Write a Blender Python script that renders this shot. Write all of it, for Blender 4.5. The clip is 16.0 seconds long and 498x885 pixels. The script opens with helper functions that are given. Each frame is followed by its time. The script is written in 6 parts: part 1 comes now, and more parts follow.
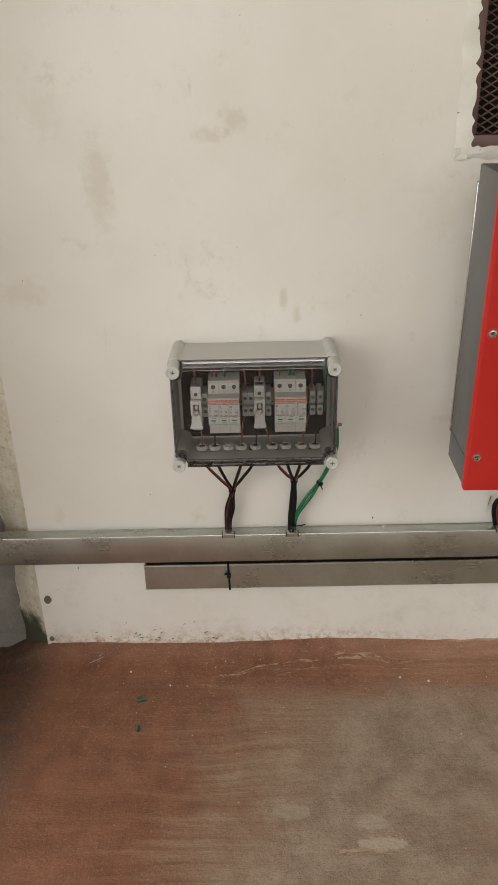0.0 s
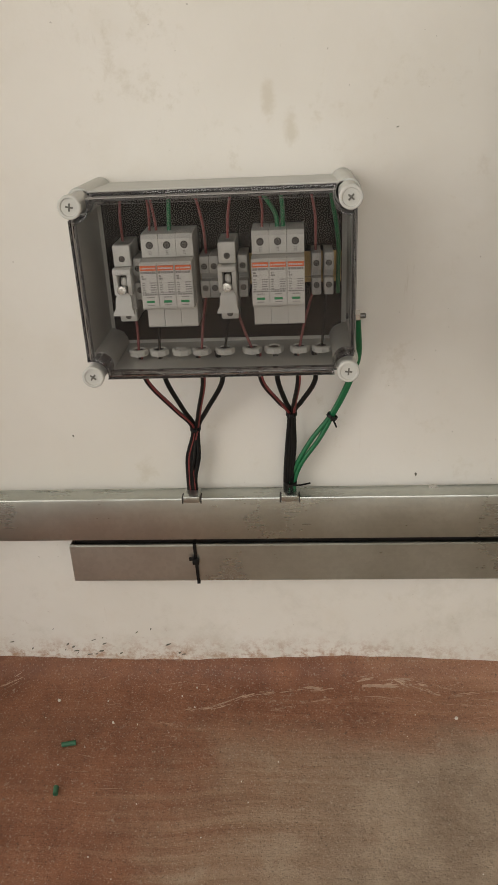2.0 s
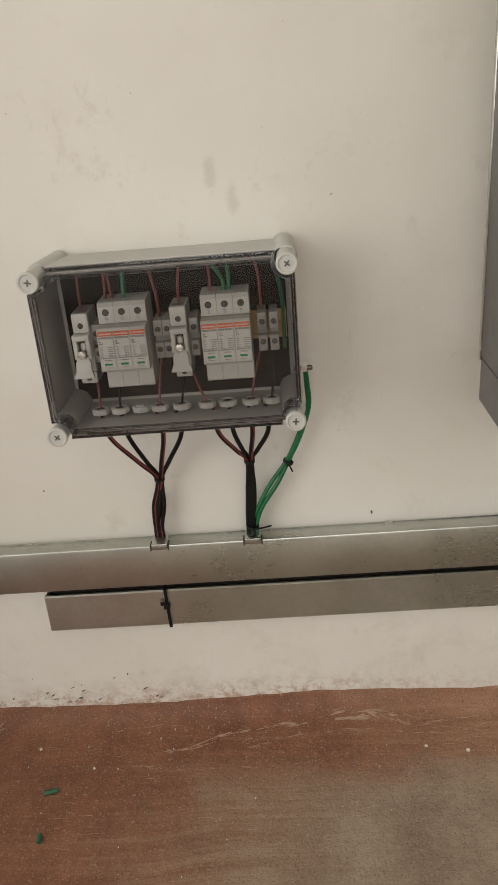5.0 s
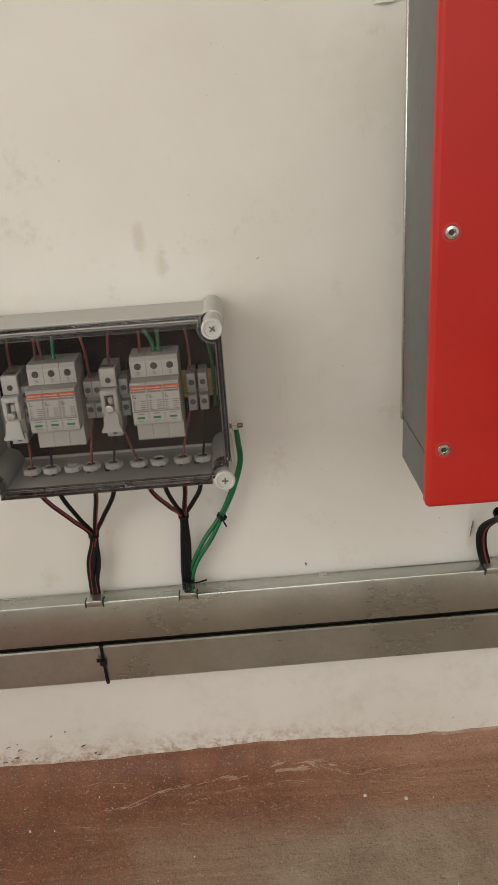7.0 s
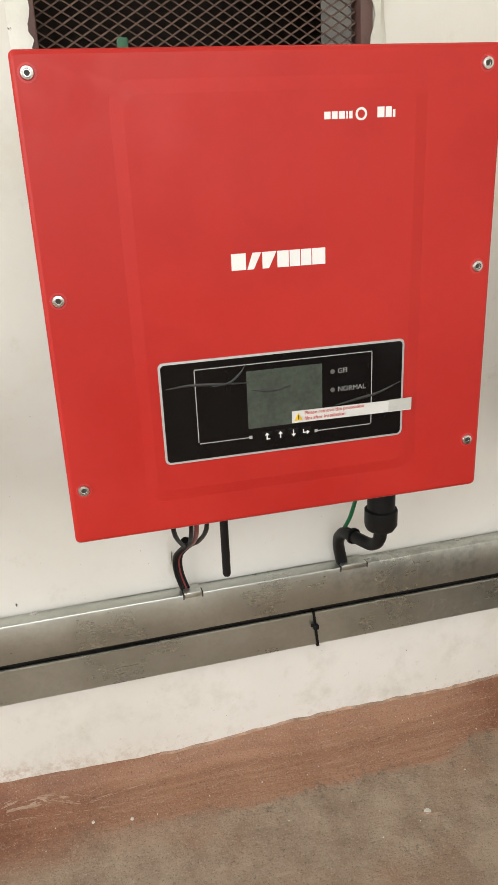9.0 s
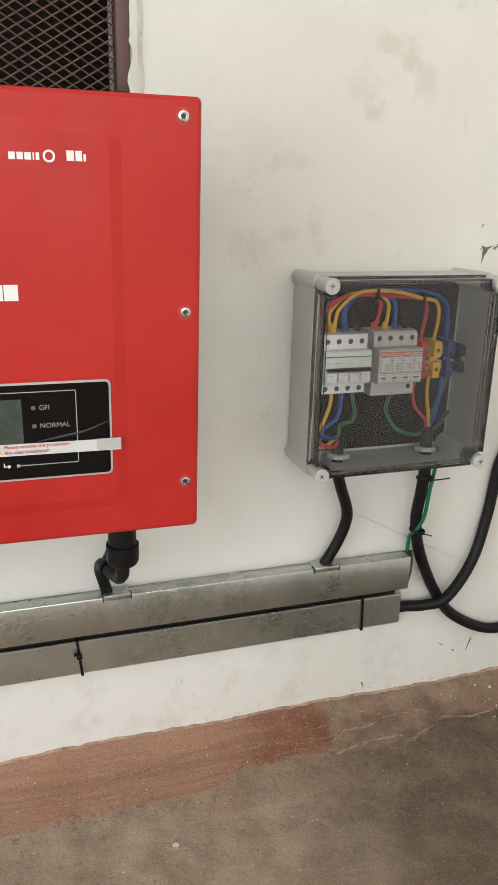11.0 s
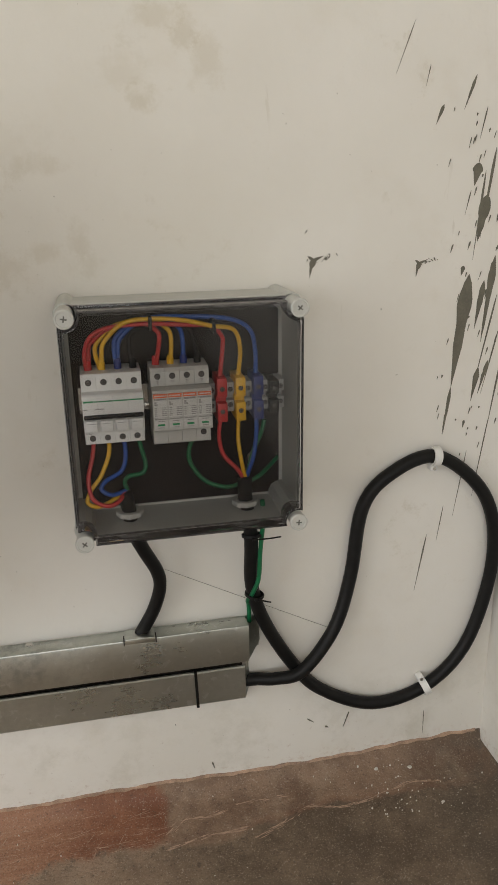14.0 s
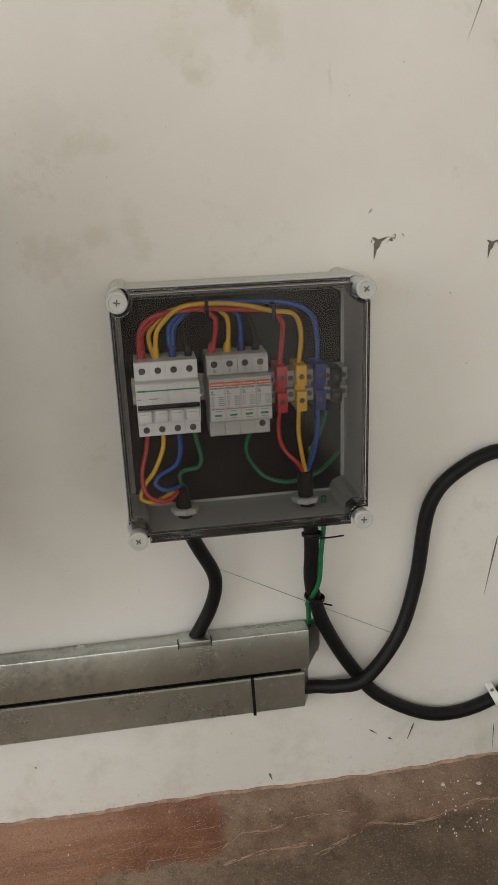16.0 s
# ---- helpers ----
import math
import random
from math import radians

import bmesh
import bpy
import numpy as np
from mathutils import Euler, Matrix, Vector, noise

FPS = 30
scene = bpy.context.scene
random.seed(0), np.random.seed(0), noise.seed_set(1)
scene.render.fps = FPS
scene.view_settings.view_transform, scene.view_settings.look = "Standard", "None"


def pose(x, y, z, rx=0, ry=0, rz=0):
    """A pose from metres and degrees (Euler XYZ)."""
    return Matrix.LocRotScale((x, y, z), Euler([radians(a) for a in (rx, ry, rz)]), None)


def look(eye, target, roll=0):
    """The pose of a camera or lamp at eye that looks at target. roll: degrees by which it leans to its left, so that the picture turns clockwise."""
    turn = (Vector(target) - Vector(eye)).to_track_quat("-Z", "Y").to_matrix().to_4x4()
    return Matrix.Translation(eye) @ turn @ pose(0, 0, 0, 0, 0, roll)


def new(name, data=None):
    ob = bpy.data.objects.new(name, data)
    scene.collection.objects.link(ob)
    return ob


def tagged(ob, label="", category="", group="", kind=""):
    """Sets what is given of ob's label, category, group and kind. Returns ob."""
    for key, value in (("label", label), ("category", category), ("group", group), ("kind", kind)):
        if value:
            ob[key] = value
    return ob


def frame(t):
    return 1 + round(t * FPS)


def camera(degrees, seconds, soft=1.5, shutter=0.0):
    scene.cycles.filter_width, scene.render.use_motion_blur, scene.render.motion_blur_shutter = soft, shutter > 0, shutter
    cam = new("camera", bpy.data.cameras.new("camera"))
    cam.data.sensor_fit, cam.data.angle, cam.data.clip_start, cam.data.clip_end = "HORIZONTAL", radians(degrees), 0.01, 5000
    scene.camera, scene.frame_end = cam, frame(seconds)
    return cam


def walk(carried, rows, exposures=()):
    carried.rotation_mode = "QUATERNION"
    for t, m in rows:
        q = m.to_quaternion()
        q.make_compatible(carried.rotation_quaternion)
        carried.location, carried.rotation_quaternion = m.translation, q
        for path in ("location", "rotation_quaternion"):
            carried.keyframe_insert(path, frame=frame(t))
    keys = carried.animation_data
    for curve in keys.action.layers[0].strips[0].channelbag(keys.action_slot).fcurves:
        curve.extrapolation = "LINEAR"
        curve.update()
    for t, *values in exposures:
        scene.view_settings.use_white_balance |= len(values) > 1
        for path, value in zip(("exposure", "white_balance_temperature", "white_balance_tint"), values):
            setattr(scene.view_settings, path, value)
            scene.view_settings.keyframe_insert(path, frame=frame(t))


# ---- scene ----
cam = camera(36.3, 16.0, soft=1.4)
# seconds, eye x y z, heading, pitch, roll (degrees)
PATH = [
    (0.0, 0.0000, 0.0000, 1.2050, 0.70, -25.62, -1.48),
    (0.5, 0.1143, 0.2859, 1.1252, 7.57, -25.14, -5.14),
    (1.0, 0.0941, 0.4673, 0.9436, 4.56, -24.18, -5.47),
    (1.5, 0.0682, 0.4773, 0.8813, 5.06, -24.58, -3.36),
    (2.0, 0.0769, 0.4451, 0.8708, 3.99, -25.87, -2.72),
    (2.5, 0.0853, 0.4240, 0.8737, 3.66, -26.01, -2.93),
    (3.0, 0.0886, 0.4147, 0.8803, 3.38, -26.01, -3.06),
    (3.5, 0.1020, 0.4042, 0.8898, 2.75, -24.97, -3.32),
    (3.7, 0.1070, 0.4038, 0.8914, 2.70, -24.85, -3.60),
    (5.8, 0.1230, 0.4060, 0.9145, 2.60, -22.55, -5.05),
    (6.0, 0.1309, 0.4065, 0.9163, 2.50, -22.66, -4.97),
    (6.5, 0.1402, 0.4049, 0.9191, 2.15, -22.48, -5.54),
    (7.0, 0.1481, 0.4034, 0.9367, -1.09, -21.09, -4.15),
    (7.5, 0.1512, 0.3961, 0.9551, -5.23, -21.26, -3.54),
    (8.0, 0.1951, 0.3677, 0.9688, -11.82, -20.45, -2.07),
    (8.5, 0.2709, 0.3389, 0.9846, -14.12, -19.17, -2.40),
    (9.0, 0.3473, 0.2920, 0.9611, -13.66, -19.00, -3.11),
    (9.5, 0.4067, 0.2430, 0.9462, -14.10, -18.88, -2.51),
    (10.0, 0.4463, 0.2104, 0.9702, -16.74, -17.42, 0.99),
    (10.2, 0.4684, 0.1956, 0.9732, -18.22, -17.26, 1.23),
    (12.3, 0.8890, 0.3219, 1.0425, -17.15, -20.24, 0.77),
    (12.5, 0.9193, 0.3312, 1.0484, -16.31, -18.72, -0.41),
    (13.0, 1.0112, 0.3323, 1.0454, -12.60, -18.92, -1.56),
    (13.5, 1.0844, 0.3378, 1.0258, -11.63, -19.33, 0.78),
    (14.0, 1.0899, 0.3252, 1.0153, -11.42, -19.22, -0.96),
    (14.5, 1.0828, 0.3530, 0.9957, -9.39, -18.13, -0.54),
    (15.0, 1.0952, 0.3706, 0.9872, -8.56, -18.00, -0.35),
    (15.5, 1.0840, 0.3707, 0.9870, -8.00, -17.99, -1.71),
    (16.0, 1.0800, 0.3736, 0.9799, -7.76, -18.58, -2.28),
]
# seconds, stops, kelvin, tint
EXPOSURE = [
    (0.0, -0.48, 6500, 10), (0.5, -0.62, 6550, 10), (1.0, -0.66, 6600, 10), (2.0, -0.47, 6650, 10), (7.0, -0.50, 6600, 10), (7.5, -0.44, 6550, 10), (8.2, -0.12, 6400, 9), (9.0, 0.16, 6300, 9),
    (10.2, 0.27, 6100, 8), (12.3, -0.32, 6050, 8), (13.0, -0.37, 6200, 8), (14.0, -0.40, 6350, 9), (16.0, -0.42, 6250, 9),
]
walk(cam, [(t, pose(x, y, z, 90 + pitch, 0, yaw) @ pose(0, 0, 0, 0, 0, roll)) for t, x, y, z, yaw, pitch, roll in PATH], EXPOSURE)

# ---- light: overcast day, open veranda side and a wide opening behind ----
world = bpy.data.worlds.new("sky")
scene.world = world
world.use_nodes = True
wn = world.node_tree
sky = wn.nodes.new("ShaderNodeTexSky")
sky.sky_type, sky.sun_disc = "NISHITA", False
sky.sun_elevation, sky.sun_rotation = radians(50), radians(250)
wn.links.new(sky.outputs[0], wn.nodes["Background"].inputs[0])
wn.nodes["Background"].inputs[1].default_value = 0.10


def area_lamp(name, eye, target, w, h, power, colour):
    data = bpy.data.lights.new(name, "AREA")
    data.shape, data.size, data.size_y, data.energy, data.color = "RECTANGLE", w, h, power, colour
    ob = new(name, data)
    ob.matrix_world = look(eye, target)
    return ob


area_lamp("daylight_west", (-1.72, -0.55, 1.35), (1.0, -0.1, 0.9), 2.6, 2.0, 68, (1.0, 0.97, 0.92))
area_lamp("daylight_south", (0.30, -2.42, 1.62), (0.6, 1.3, 0.8), 2.1, 1.5, 37, (1.0, 0.97, 0.92))

# ---- materials ----


class Nodes:
    """A material under construction."""

    def __init__(self, name, rough=0.5, metal=0.0, spec=0.5):
        self.mat = bpy.data.materials.new(name)
        self.mat.use_nodes = True
        self.tree = self.mat.node_tree
        self.bsdf = self.tree.nodes["Principled BSDF"]
        self.bsdf.inputs["Roughness"].default_value = rough
        self.bsdf.inputs["Metallic"].default_value = metal
        self.bsdf.inputs["Specular IOR Level"].default_value = spec
        self.pos = self.add("ShaderNodeTexCoord").outputs["Object"]

    def add(self, kind):
        return self.tree.nodes.new(kind)

    def link(self, a, b):
        if isinstance(a, bpy.types.NodeSocket):
            self.tree.links.new(a, b)
        else:
            b.default_value = a

    def math(self, op, a, b=0.0, c=0.0, clamp=False):
        n = self.add("ShaderNodeMath")
        n.operation, n.use_clamp = op, clamp
        for s, v in zip(n.inputs, (a, b, c)):
            self.link(v, s)
        return n.outputs[0]

    def scaled(self, sx, sy, sz, off=(0, 0, 0)):
        n = self.add("ShaderNodeMapping")
        self.link(self.pos, n.inputs[0])
        n.inputs["Scale"].default_value = (sx, sy, sz)
        n.inputs["Location"].default_value = off
        return n.outputs[0]

    def noise(self, scale, detail=4.0, rough=0.55, vec=None, distort=0.0):
        n = self.add("ShaderNodeTexNoise")
        self.link(vec or self.pos, n.inputs["Vector"])
        n.inputs["Scale"].default_value, n.inputs["Detail"].default_value = scale, detail
        n.inputs["Roughness"].default_value, n.inputs["Distortion"].default_value = rough, distort
        return n.outputs["Fac"]

    def ramp(self, v, a, b, lo=0.0, hi=1.0):
        n = self.add("ShaderNodeMapRange")
        n.interpolation_type = "SMOOTHSTEP"
        for s, x in zip(n.inputs, (v, a, b, lo, hi)):
            self.link(x, s)
        return n.outputs[0]

    def mix(self, f, a, b, mode="MIX"):
        n = self.add("ShaderNodeMix")
        n.data_type, n.blend_type = "RGBA", mode
        self.link(f, n.inputs[0])
        for v, s in ((a, n.inputs[6]), (b, n.inputs[7])):
            self.link((*v, 1.0) if isinstance(v, tuple) else v, s)
        return n.outputs[2]

    def axes(self):
        n = self.add("ShaderNodeSeparateXYZ")
        self.link(self.pos, n.inputs[0])
        return n.outputs

    def bump(self, h, strength, dist=0.001):
        n = self.add("ShaderNodeBump")
        n.inputs["Strength"].default_value, n.inputs["Distance"].default_value = strength, dist
        self.link(h, n.inputs["Height"])
        self.link(n.outputs[0], self.bsdf.inputs["Normal"])

    def colour(self, c):
        self.link((*c, 1.0) if isinstance(c, tuple) else c, self.bsdf.inputs["Base Color"])
        return self

    def roughness(self, v):
        self.link(v, self.bsdf.inputs["Roughness"])


def plain(name, c, rough=0.5, metal=0.0, vary=0.12, scale=60, bump=0.05, spec=0.5):
    """A surface with grain and faint soiling at two scales."""
    m = Nodes(name, rough, metal, spec)
    f = m.math("ADD", m.math("MULTIPLY", m.noise(scale, 5), 0.6), m.math("MULTIPLY", m.noise(scale * 9, 3), 0.4))
    m.colour(m.mix(m.ramp(f, 0.3, 0.7), tuple(v * (1 - vary) for v in c), tuple(min(1, v * (1 + vary)) for v in c)))
    m.roughness(m.ramp(f, 0.25, 0.75, rough * 0.85, min(1, rough * 1.15)))
    if bump:
        m.bump(m.noise(scale * 12, 3), bump, 0.0006)
    return m.mat


def wall_paint():
    m = Nodes("lime_washed_wall", 0.62, 0, 0.35)
    x, y, z = m.axes()
    big, mid = m.noise(2.2, 5), m.noise(11, 6, 0.6)
    c = m.mix(m.ramp(big, 0.3, 0.7), (0.70, 0.668, 0.604), (0.775, 0.747, 0.697))
    c = m.mix(m.math("MULTIPLY", m.ramp(mid, 0.52, 0.78), 0.35), c, (0.67, 0.62, 0.535))
    wob = m.math("MULTIPLY", m.math("SUBTRACT", m.noise(50, 6, 0.72), 0.5), 3.4)
    # brown damp smudges: x, z, half width, half height, strength
    for sx, sz, rx, rz, s in (
            (-0.337, 1.17, 0.03, 0.04, 0.25), (-0.069, 1.122, 0.03, 0.012, 0.55), (-0.03, 1.145, 0.02, 0.022, 0.6),
            (-0.26, 1.05, 0.022, 0.07, 0.5), (-0.416, 0.866, 0.04, 0.022, 0.35), (0.052, 0.845, 0.007, 0.02, 0.6),
            (0.076, 0.815, 0.007, 0.018, 0.6), (-0.126, 0.393, 0.012, 0.018, 0.5), (-0.41, 0.405, 0.012, 0.02, 0.35),
            (0.33, 1.00, 0.05, 0.05, 0.12), (1.188, 1.198, 0.03, 0.016, 0.45), (1.224, 1.184, 0.015, 0.02, 0.5),
            (1.251, 1.15, 0.02, 0.03, 0.45), (1.15, 1.14, 0.03, 0.02, 0.3), (1.168, 1.108, 0.018, 0.018, 0.6),
            (0.993, 1.057, 0.05, 0.03, 0.2), (1.043, 1.035, 0.03, 0.012, 0.35), (0.975, 0.905, 0.03, 0.025, 0.5),
            (1.03, 0.93, 0.022, 0.012, 0.4), (1.081, 0.945, 0.014, 0.02, 0.4), (1.09, 0.91, 0.02, 0.014, 0.35),
            (1.083, 0.855, 0.03, 0.03, 0.15), (0.27, 0.86, 0.12, 0.2, 0.08), (0.47, 0.415, 0.006, 0.03, 0.5)):
        dx = m.math("DIVIDE", m.math("SUBTRACT", x, sx), rx)
        dz = m.math("DIVIDE", m.math("SUBTRACT", z, sz), rz)
        d = m.math("SQRT", m.math("ADD", m.math("MULTIPLY", dx, dx), m.math("MULTIPLY", dz, dz)))
        f = m.ramp(m.math("ADD", d, wob), 1.45, 0.25, 0.0, s * 0.54)
        c = m.mix(f, c, (0.455, 0.39, 0.26))
    smudge = m.math("MULTIPLY", m.ramp(m.noise(16, 8, 0.75), 0.56, 0.7), m.ramp(m.noise(3.2, 3), 0.42, 0.62, 0, 0.4))
    c = m.mix(smudge, c, (0.55, 0.50, 0.40))
    line = m.math("MULTIPLY", m.ramp(m.noise(1.0, 5, 0.6, m.scaled(60, 1, 9, (3, 0, 1))), 0.66, 0.72), m.ramp(m.noise(6, 3), 0.5, 0.65, 0, 0.35))
    c = m.mix(line, c, (0.50, 0.45, 0.36))
    # red-earth splashes and scuffs along the foot of the wall
    near = m.ramp(z, 0.22, 0.06)
    sp = m.ramp(m.noise(85, 5, 0.7), 0.62, 0.72)
    c = m.mix(m.math("MULTIPLY", m.math("MULTIPLY", near, sp), 0.3), c, (0.33, 0.19, 0.12))
    c = m.mix(m.math("MULTIPLY", m.ramp(z, 0.098, 0.062), m.ramp(m.noise(75, 7, 0.75), 0.5, 0.72, 0, 0.6)), c, (0.46, 0.33, 0.235))
    rust = m.math("MULTIPLY", m.ramp(x, 0.55, 0.05), m.ramp(m.noise(60, 7, 0.75), 0.42, 0.66, 0, 0.95))
    c = m.mix(m.math("MULTIPLY", m.ramp(z, 0.118, 0.066), rust), c, (0.40, 0.24, 0.15))
    grime = m.math("MULTIPLY", m.ramp(z, 0.35, 0.08, 0.0, 0.5), m.ramp(m.noise(9, 6, 0.7), 0.48, 0.7))
    c = m.mix(grime, c, (0.52, 0.49, 0.41))
    specks = m.ramp(m.noise(170, 2, 0.5), 0.77, 0.80)
    c = m.mix(m.math("MULTIPLY", specks, 0.4), c, (0.22, 0.18, 0.13))
    m.colour(c)
    m.roughness(m.ramp(mid, 0.3, 0.7, 0.5, 0.72))
    h = m.math("ADD", m.math("MULTIPLY", m.noise(5, 4), 5.0), m.math("ADD", m.noise(38, 5), m.math("MULTIPLY", m.noise(220, 3), 0.25)))
    m.bump(h, 0.35, 0.0016)
    return m.mat


def floor_finish():
    m = Nodes("worn_red_oxide_floor", 0.55, 0, 0.4)
    x, y, z = m.axes()
    big, mid, fine = m.noise(4.5, 6, 0.6), m.noise(17, 6, 0.65), m.noise(120, 4, 0.6)
    # sweeping trowel and broom streaks, mostly along the wall
    swirl = m.add("ShaderNodeTexNoise")
    m.link(m.pos, swirl.inputs["Vector"])
    swirl.inputs["Scale"].default_value = 1.6
    vec = m.add("ShaderNodeVectorMath")
    vec.operation = "MULTIPLY_ADD"
    m.link(swirl.outputs["Color"], vec.inputs[0])
    vec.inputs[1].default_value = (0.12, 0.11, 0.0)
    m.link(m.pos, vec.inputs[2])
    st = m.add("ShaderNodeMapping")
    m.link(vec.outputs[0], st.inputs[0])
    st.inputs["Scale"].default_value = (3.0, 75, 1)
    streak = m.noise(1.0, 6, 0.62, st.outputs[0])
    st2 = m.add("ShaderNodeMapping")
    m.link(vec.outputs[0], st2.inputs[0])
    st2.inputs["Scale"].default_value = (7.0, 260, 1)
    hair = m.noise(1.0, 5, 0.65, st2.outputs[0])
    patch = m.noise(13, 7, 0.7)
    speck = m.noise(70, 5, 0.75)
    red = m.mix(m.ramp(mid, 0.3, 0.7), (0.165, 0.062, 0.031), (0.245, 0.104, 0.055))
    red = m.mix(m.ramp(streak, 0.5, 0.72, 0, 0.3), red, (0.31, 0.16, 0.093))
    red = m.mix(m.ramp(hair, 0.46, 0.30, 0, 0.25), red, (0.12, 0.05, 0.03))
    # dry terracotta film over the middle of the strip
    dusty = m.math("MULTIPLY", m.ramp(x, 0.05, 0.45), m.ramp(m.math("ADD", x, m.math("MULTIPLY", m.math("SUBTRACT", patch, 0.5), 0.3)), 1.06, 0.90))
    clay = m.mix(m.ramp(streak, 0.35, 0.65), (0.31, 0.160, 0.096), (0.39, 0.220, 0.138))
    red = m.mix(m.math("MULTIPLY", dusty, m.ramp(patch, 0.3, 0.7, 0.6, 0.95)), red, clay)
    # swept brown screed further west, grey-brown cement further east
    sand = m.mix(m.ramp(streak, 0.36, 0.64), (0.235, 0.138, 0.083), (0.315, 0.208, 0.136))
    sand = m.mix(m.ramp(hair, 0.5, 0.68, 0, 0.18), sand, (0.38, 0.265, 0.18))
    sand = m.mix(m.ramp(patch, 0.52, 0.68, 0, 0.6), sand, (0.36, 0.285, 0.205))
    sand = m.mix(m.ramp(big, 0.50, 0.36, 0, 0.5), sand, (0.225, 0.118, 0.068))
    grey = m.mix(m.ramp(patch, 0.3, 0.68), (0.225, 0.160, 0.110), (0.365, 0.282, 0.205))
    grey = m.mix(m.ramp(big, 0.52, 0.68, 0, 0.55), grey, (0.28, 0.165, 0.105))
    grey = m.mix(m.ramp(speck, 0.42, 0.32, 0, 0.5), grey, (0.115, 0.085, 0.06))
    grey = m.mix(m.ramp(speck, 0.62, 0.72, 0, 0.6), grey, (0.42, 0.345, 0.265))
    worn = m.mix(m.ramp(mid, 0.35, 0.65), (0.16, 0.098, 0.063), (0.26, 0.172, 0.115))
    worn = m.mix(m.ramp(patch, 0.52, 0.66, 0, 0.55), worn, (0.30, 0.22, 0.155))
    brown = m.mix(m.ramp(patch, 0.35, 0.7), (0.10, 0.070, 0.045), (0.185, 0.132, 0.088))
    brown = m.mix(m.ramp(speck, 0.44, 0.34, 0, 0.6), brown, (0.06, 0.045, 0.03))
    # edge of the red strip: crisp and ragged in the middle, brushed out further west
    jag = m.math("ADD", m.math("MULTIPLY", m.math("SUBTRACT", streak, 0.5), 0.22), m.math("MULTIPLY", m.math("SUBTRACT", big, 0.5), 0.34))
    line = m.math("ADD", m.math("ADD", 1.262, m.ramp(x, 0.2, 0.6, 0.0, -0.022)), m.ramp(x, 0.85, 1.0, 0.0, 0.03))
    rag = m.math("ADD", m.math("MULTIPLY", m.math("SUBTRACT", patch, 0.5), 0.05), m.math("MULTIPLY", m.math("SUBTRACT", speck, 0.5), 0.03))
    dist = m.math("ADD", m.math("SUBTRACT", y, line), rag)
    soft = m.ramp(m.math("ADD", dist, m.math("MULTIPLY", jag, 0.3)), -0.07, 0.02)
    crisp = m.ramp(dist, -0.012, 0.004)
    k = m.ramp(x, 0.15, 0.6)
    strip = m.math("ADD", m.math("MULTIPLY", crisp, k), m.math("MULTIPLY", soft, m.math("SUBTRACT", 1.0, k)))
    left = m.ramp(m.math("ADD", m.math("ADD", x, m.math("MULTIPLY", y, -0.25)), jag), -0.23, -0.49)
    out = m.mix(m.ramp(m.math("ADD", m.math("SUBTRACT", x, m.math("MULTIPLY", y, 0.6)), jag), -0.72, -0.42), sand, grey)
    c = m.mix(m.math("MAXIMUM", strip, m.math("MULTIPLY", left, 0.95)), out, red)
    # loose grit gathered along that edge
    gr = m.math("MULTIPLY", m.math("MULTIPLY", m.ramp(dist, -0.05, -0.012), m.ramp(dist, 0.012, -0.004)), m.math("MULTIPLY", m.ramp(speck, 0.50, 0.38, 0, 0.55), m.ramp(x, 0.3, 0.7, 0.3, 1.0)))
    c = m.mix(gr, c, (0.10, 0.07, 0.05))
    # east end: bare and dirty, darker away from the wall
    edge = m.math("MULTIPLY", m.math("SUBTRACT", mid, 0.5), 0.07)
    east = m.ramp(m.math("ADD", x, edge), 1.125, 1.15)
    near = m.ramp(m.math("ADD", y, m.math("MULTIPLY", m.math("SUBTRACT", big, 0.5), 0.12)), 1.262, 1.284)
    c = m.mix(m.math("MULTIPLY", m.ramp(x, 0.95, 1.25), m.math("SUBTRACT", 1.0, near)), c, brown)
    c = m.mix(m.math("MULTIPLY", east, near), c, worn)
    dark = m.math("MULTIPLY", m.ramp(x, 1.5, 1.69), m.ramp(mid, 0.35, 0.6, 0.25, 0.8))
    c = m.mix(dark, c, (0.085, 0.068, 0.05))
    soil = m.math("MULTIPLY", m.ramp(x, -0.42, -0.56), m.ramp(mid, 0.35, 0.6, 0.3, 0.9))
    c = m.mix(soil, c, (0.07, 0.05, 0.04))
    # pale scratches and dust
    sc = m.add("ShaderNodeMapping")
    m.link(vec.outputs[0], sc.inputs[0])
    sc.inputs["Scale"].default_value = (6, 190, 1)
    c = m.mix(m.math("MULTIPLY", m.ramp(m.noise(1.0, 5, 0.6, sc.outputs[0]), 0.66, 0.76), m.ramp(mid, 0.45, 0.6, 0, 0.5)), c, (0.43, 0.32, 0.24))
    c = m.mix(m.ramp(fine, 0.62, 0.74, 0, 0.6), c, (0.38, 0.31, 0.24))
    grit = m.noise(380, 3, 0.6)
    c = m.mix(m.ramp(grit, 0.57, 0.70, 0, 0.55), c, (0.42, 0.35, 0.28))
    c = m.mix(m.ramp(grit, 0.43, 0.30, 0, 0.6), c, (0.06, 0.042, 0.03))
    c = m.mix(m.ramp(fine, 0.36, 0.28, 0, 0.5), c, (0.07, 0.05, 0.035))
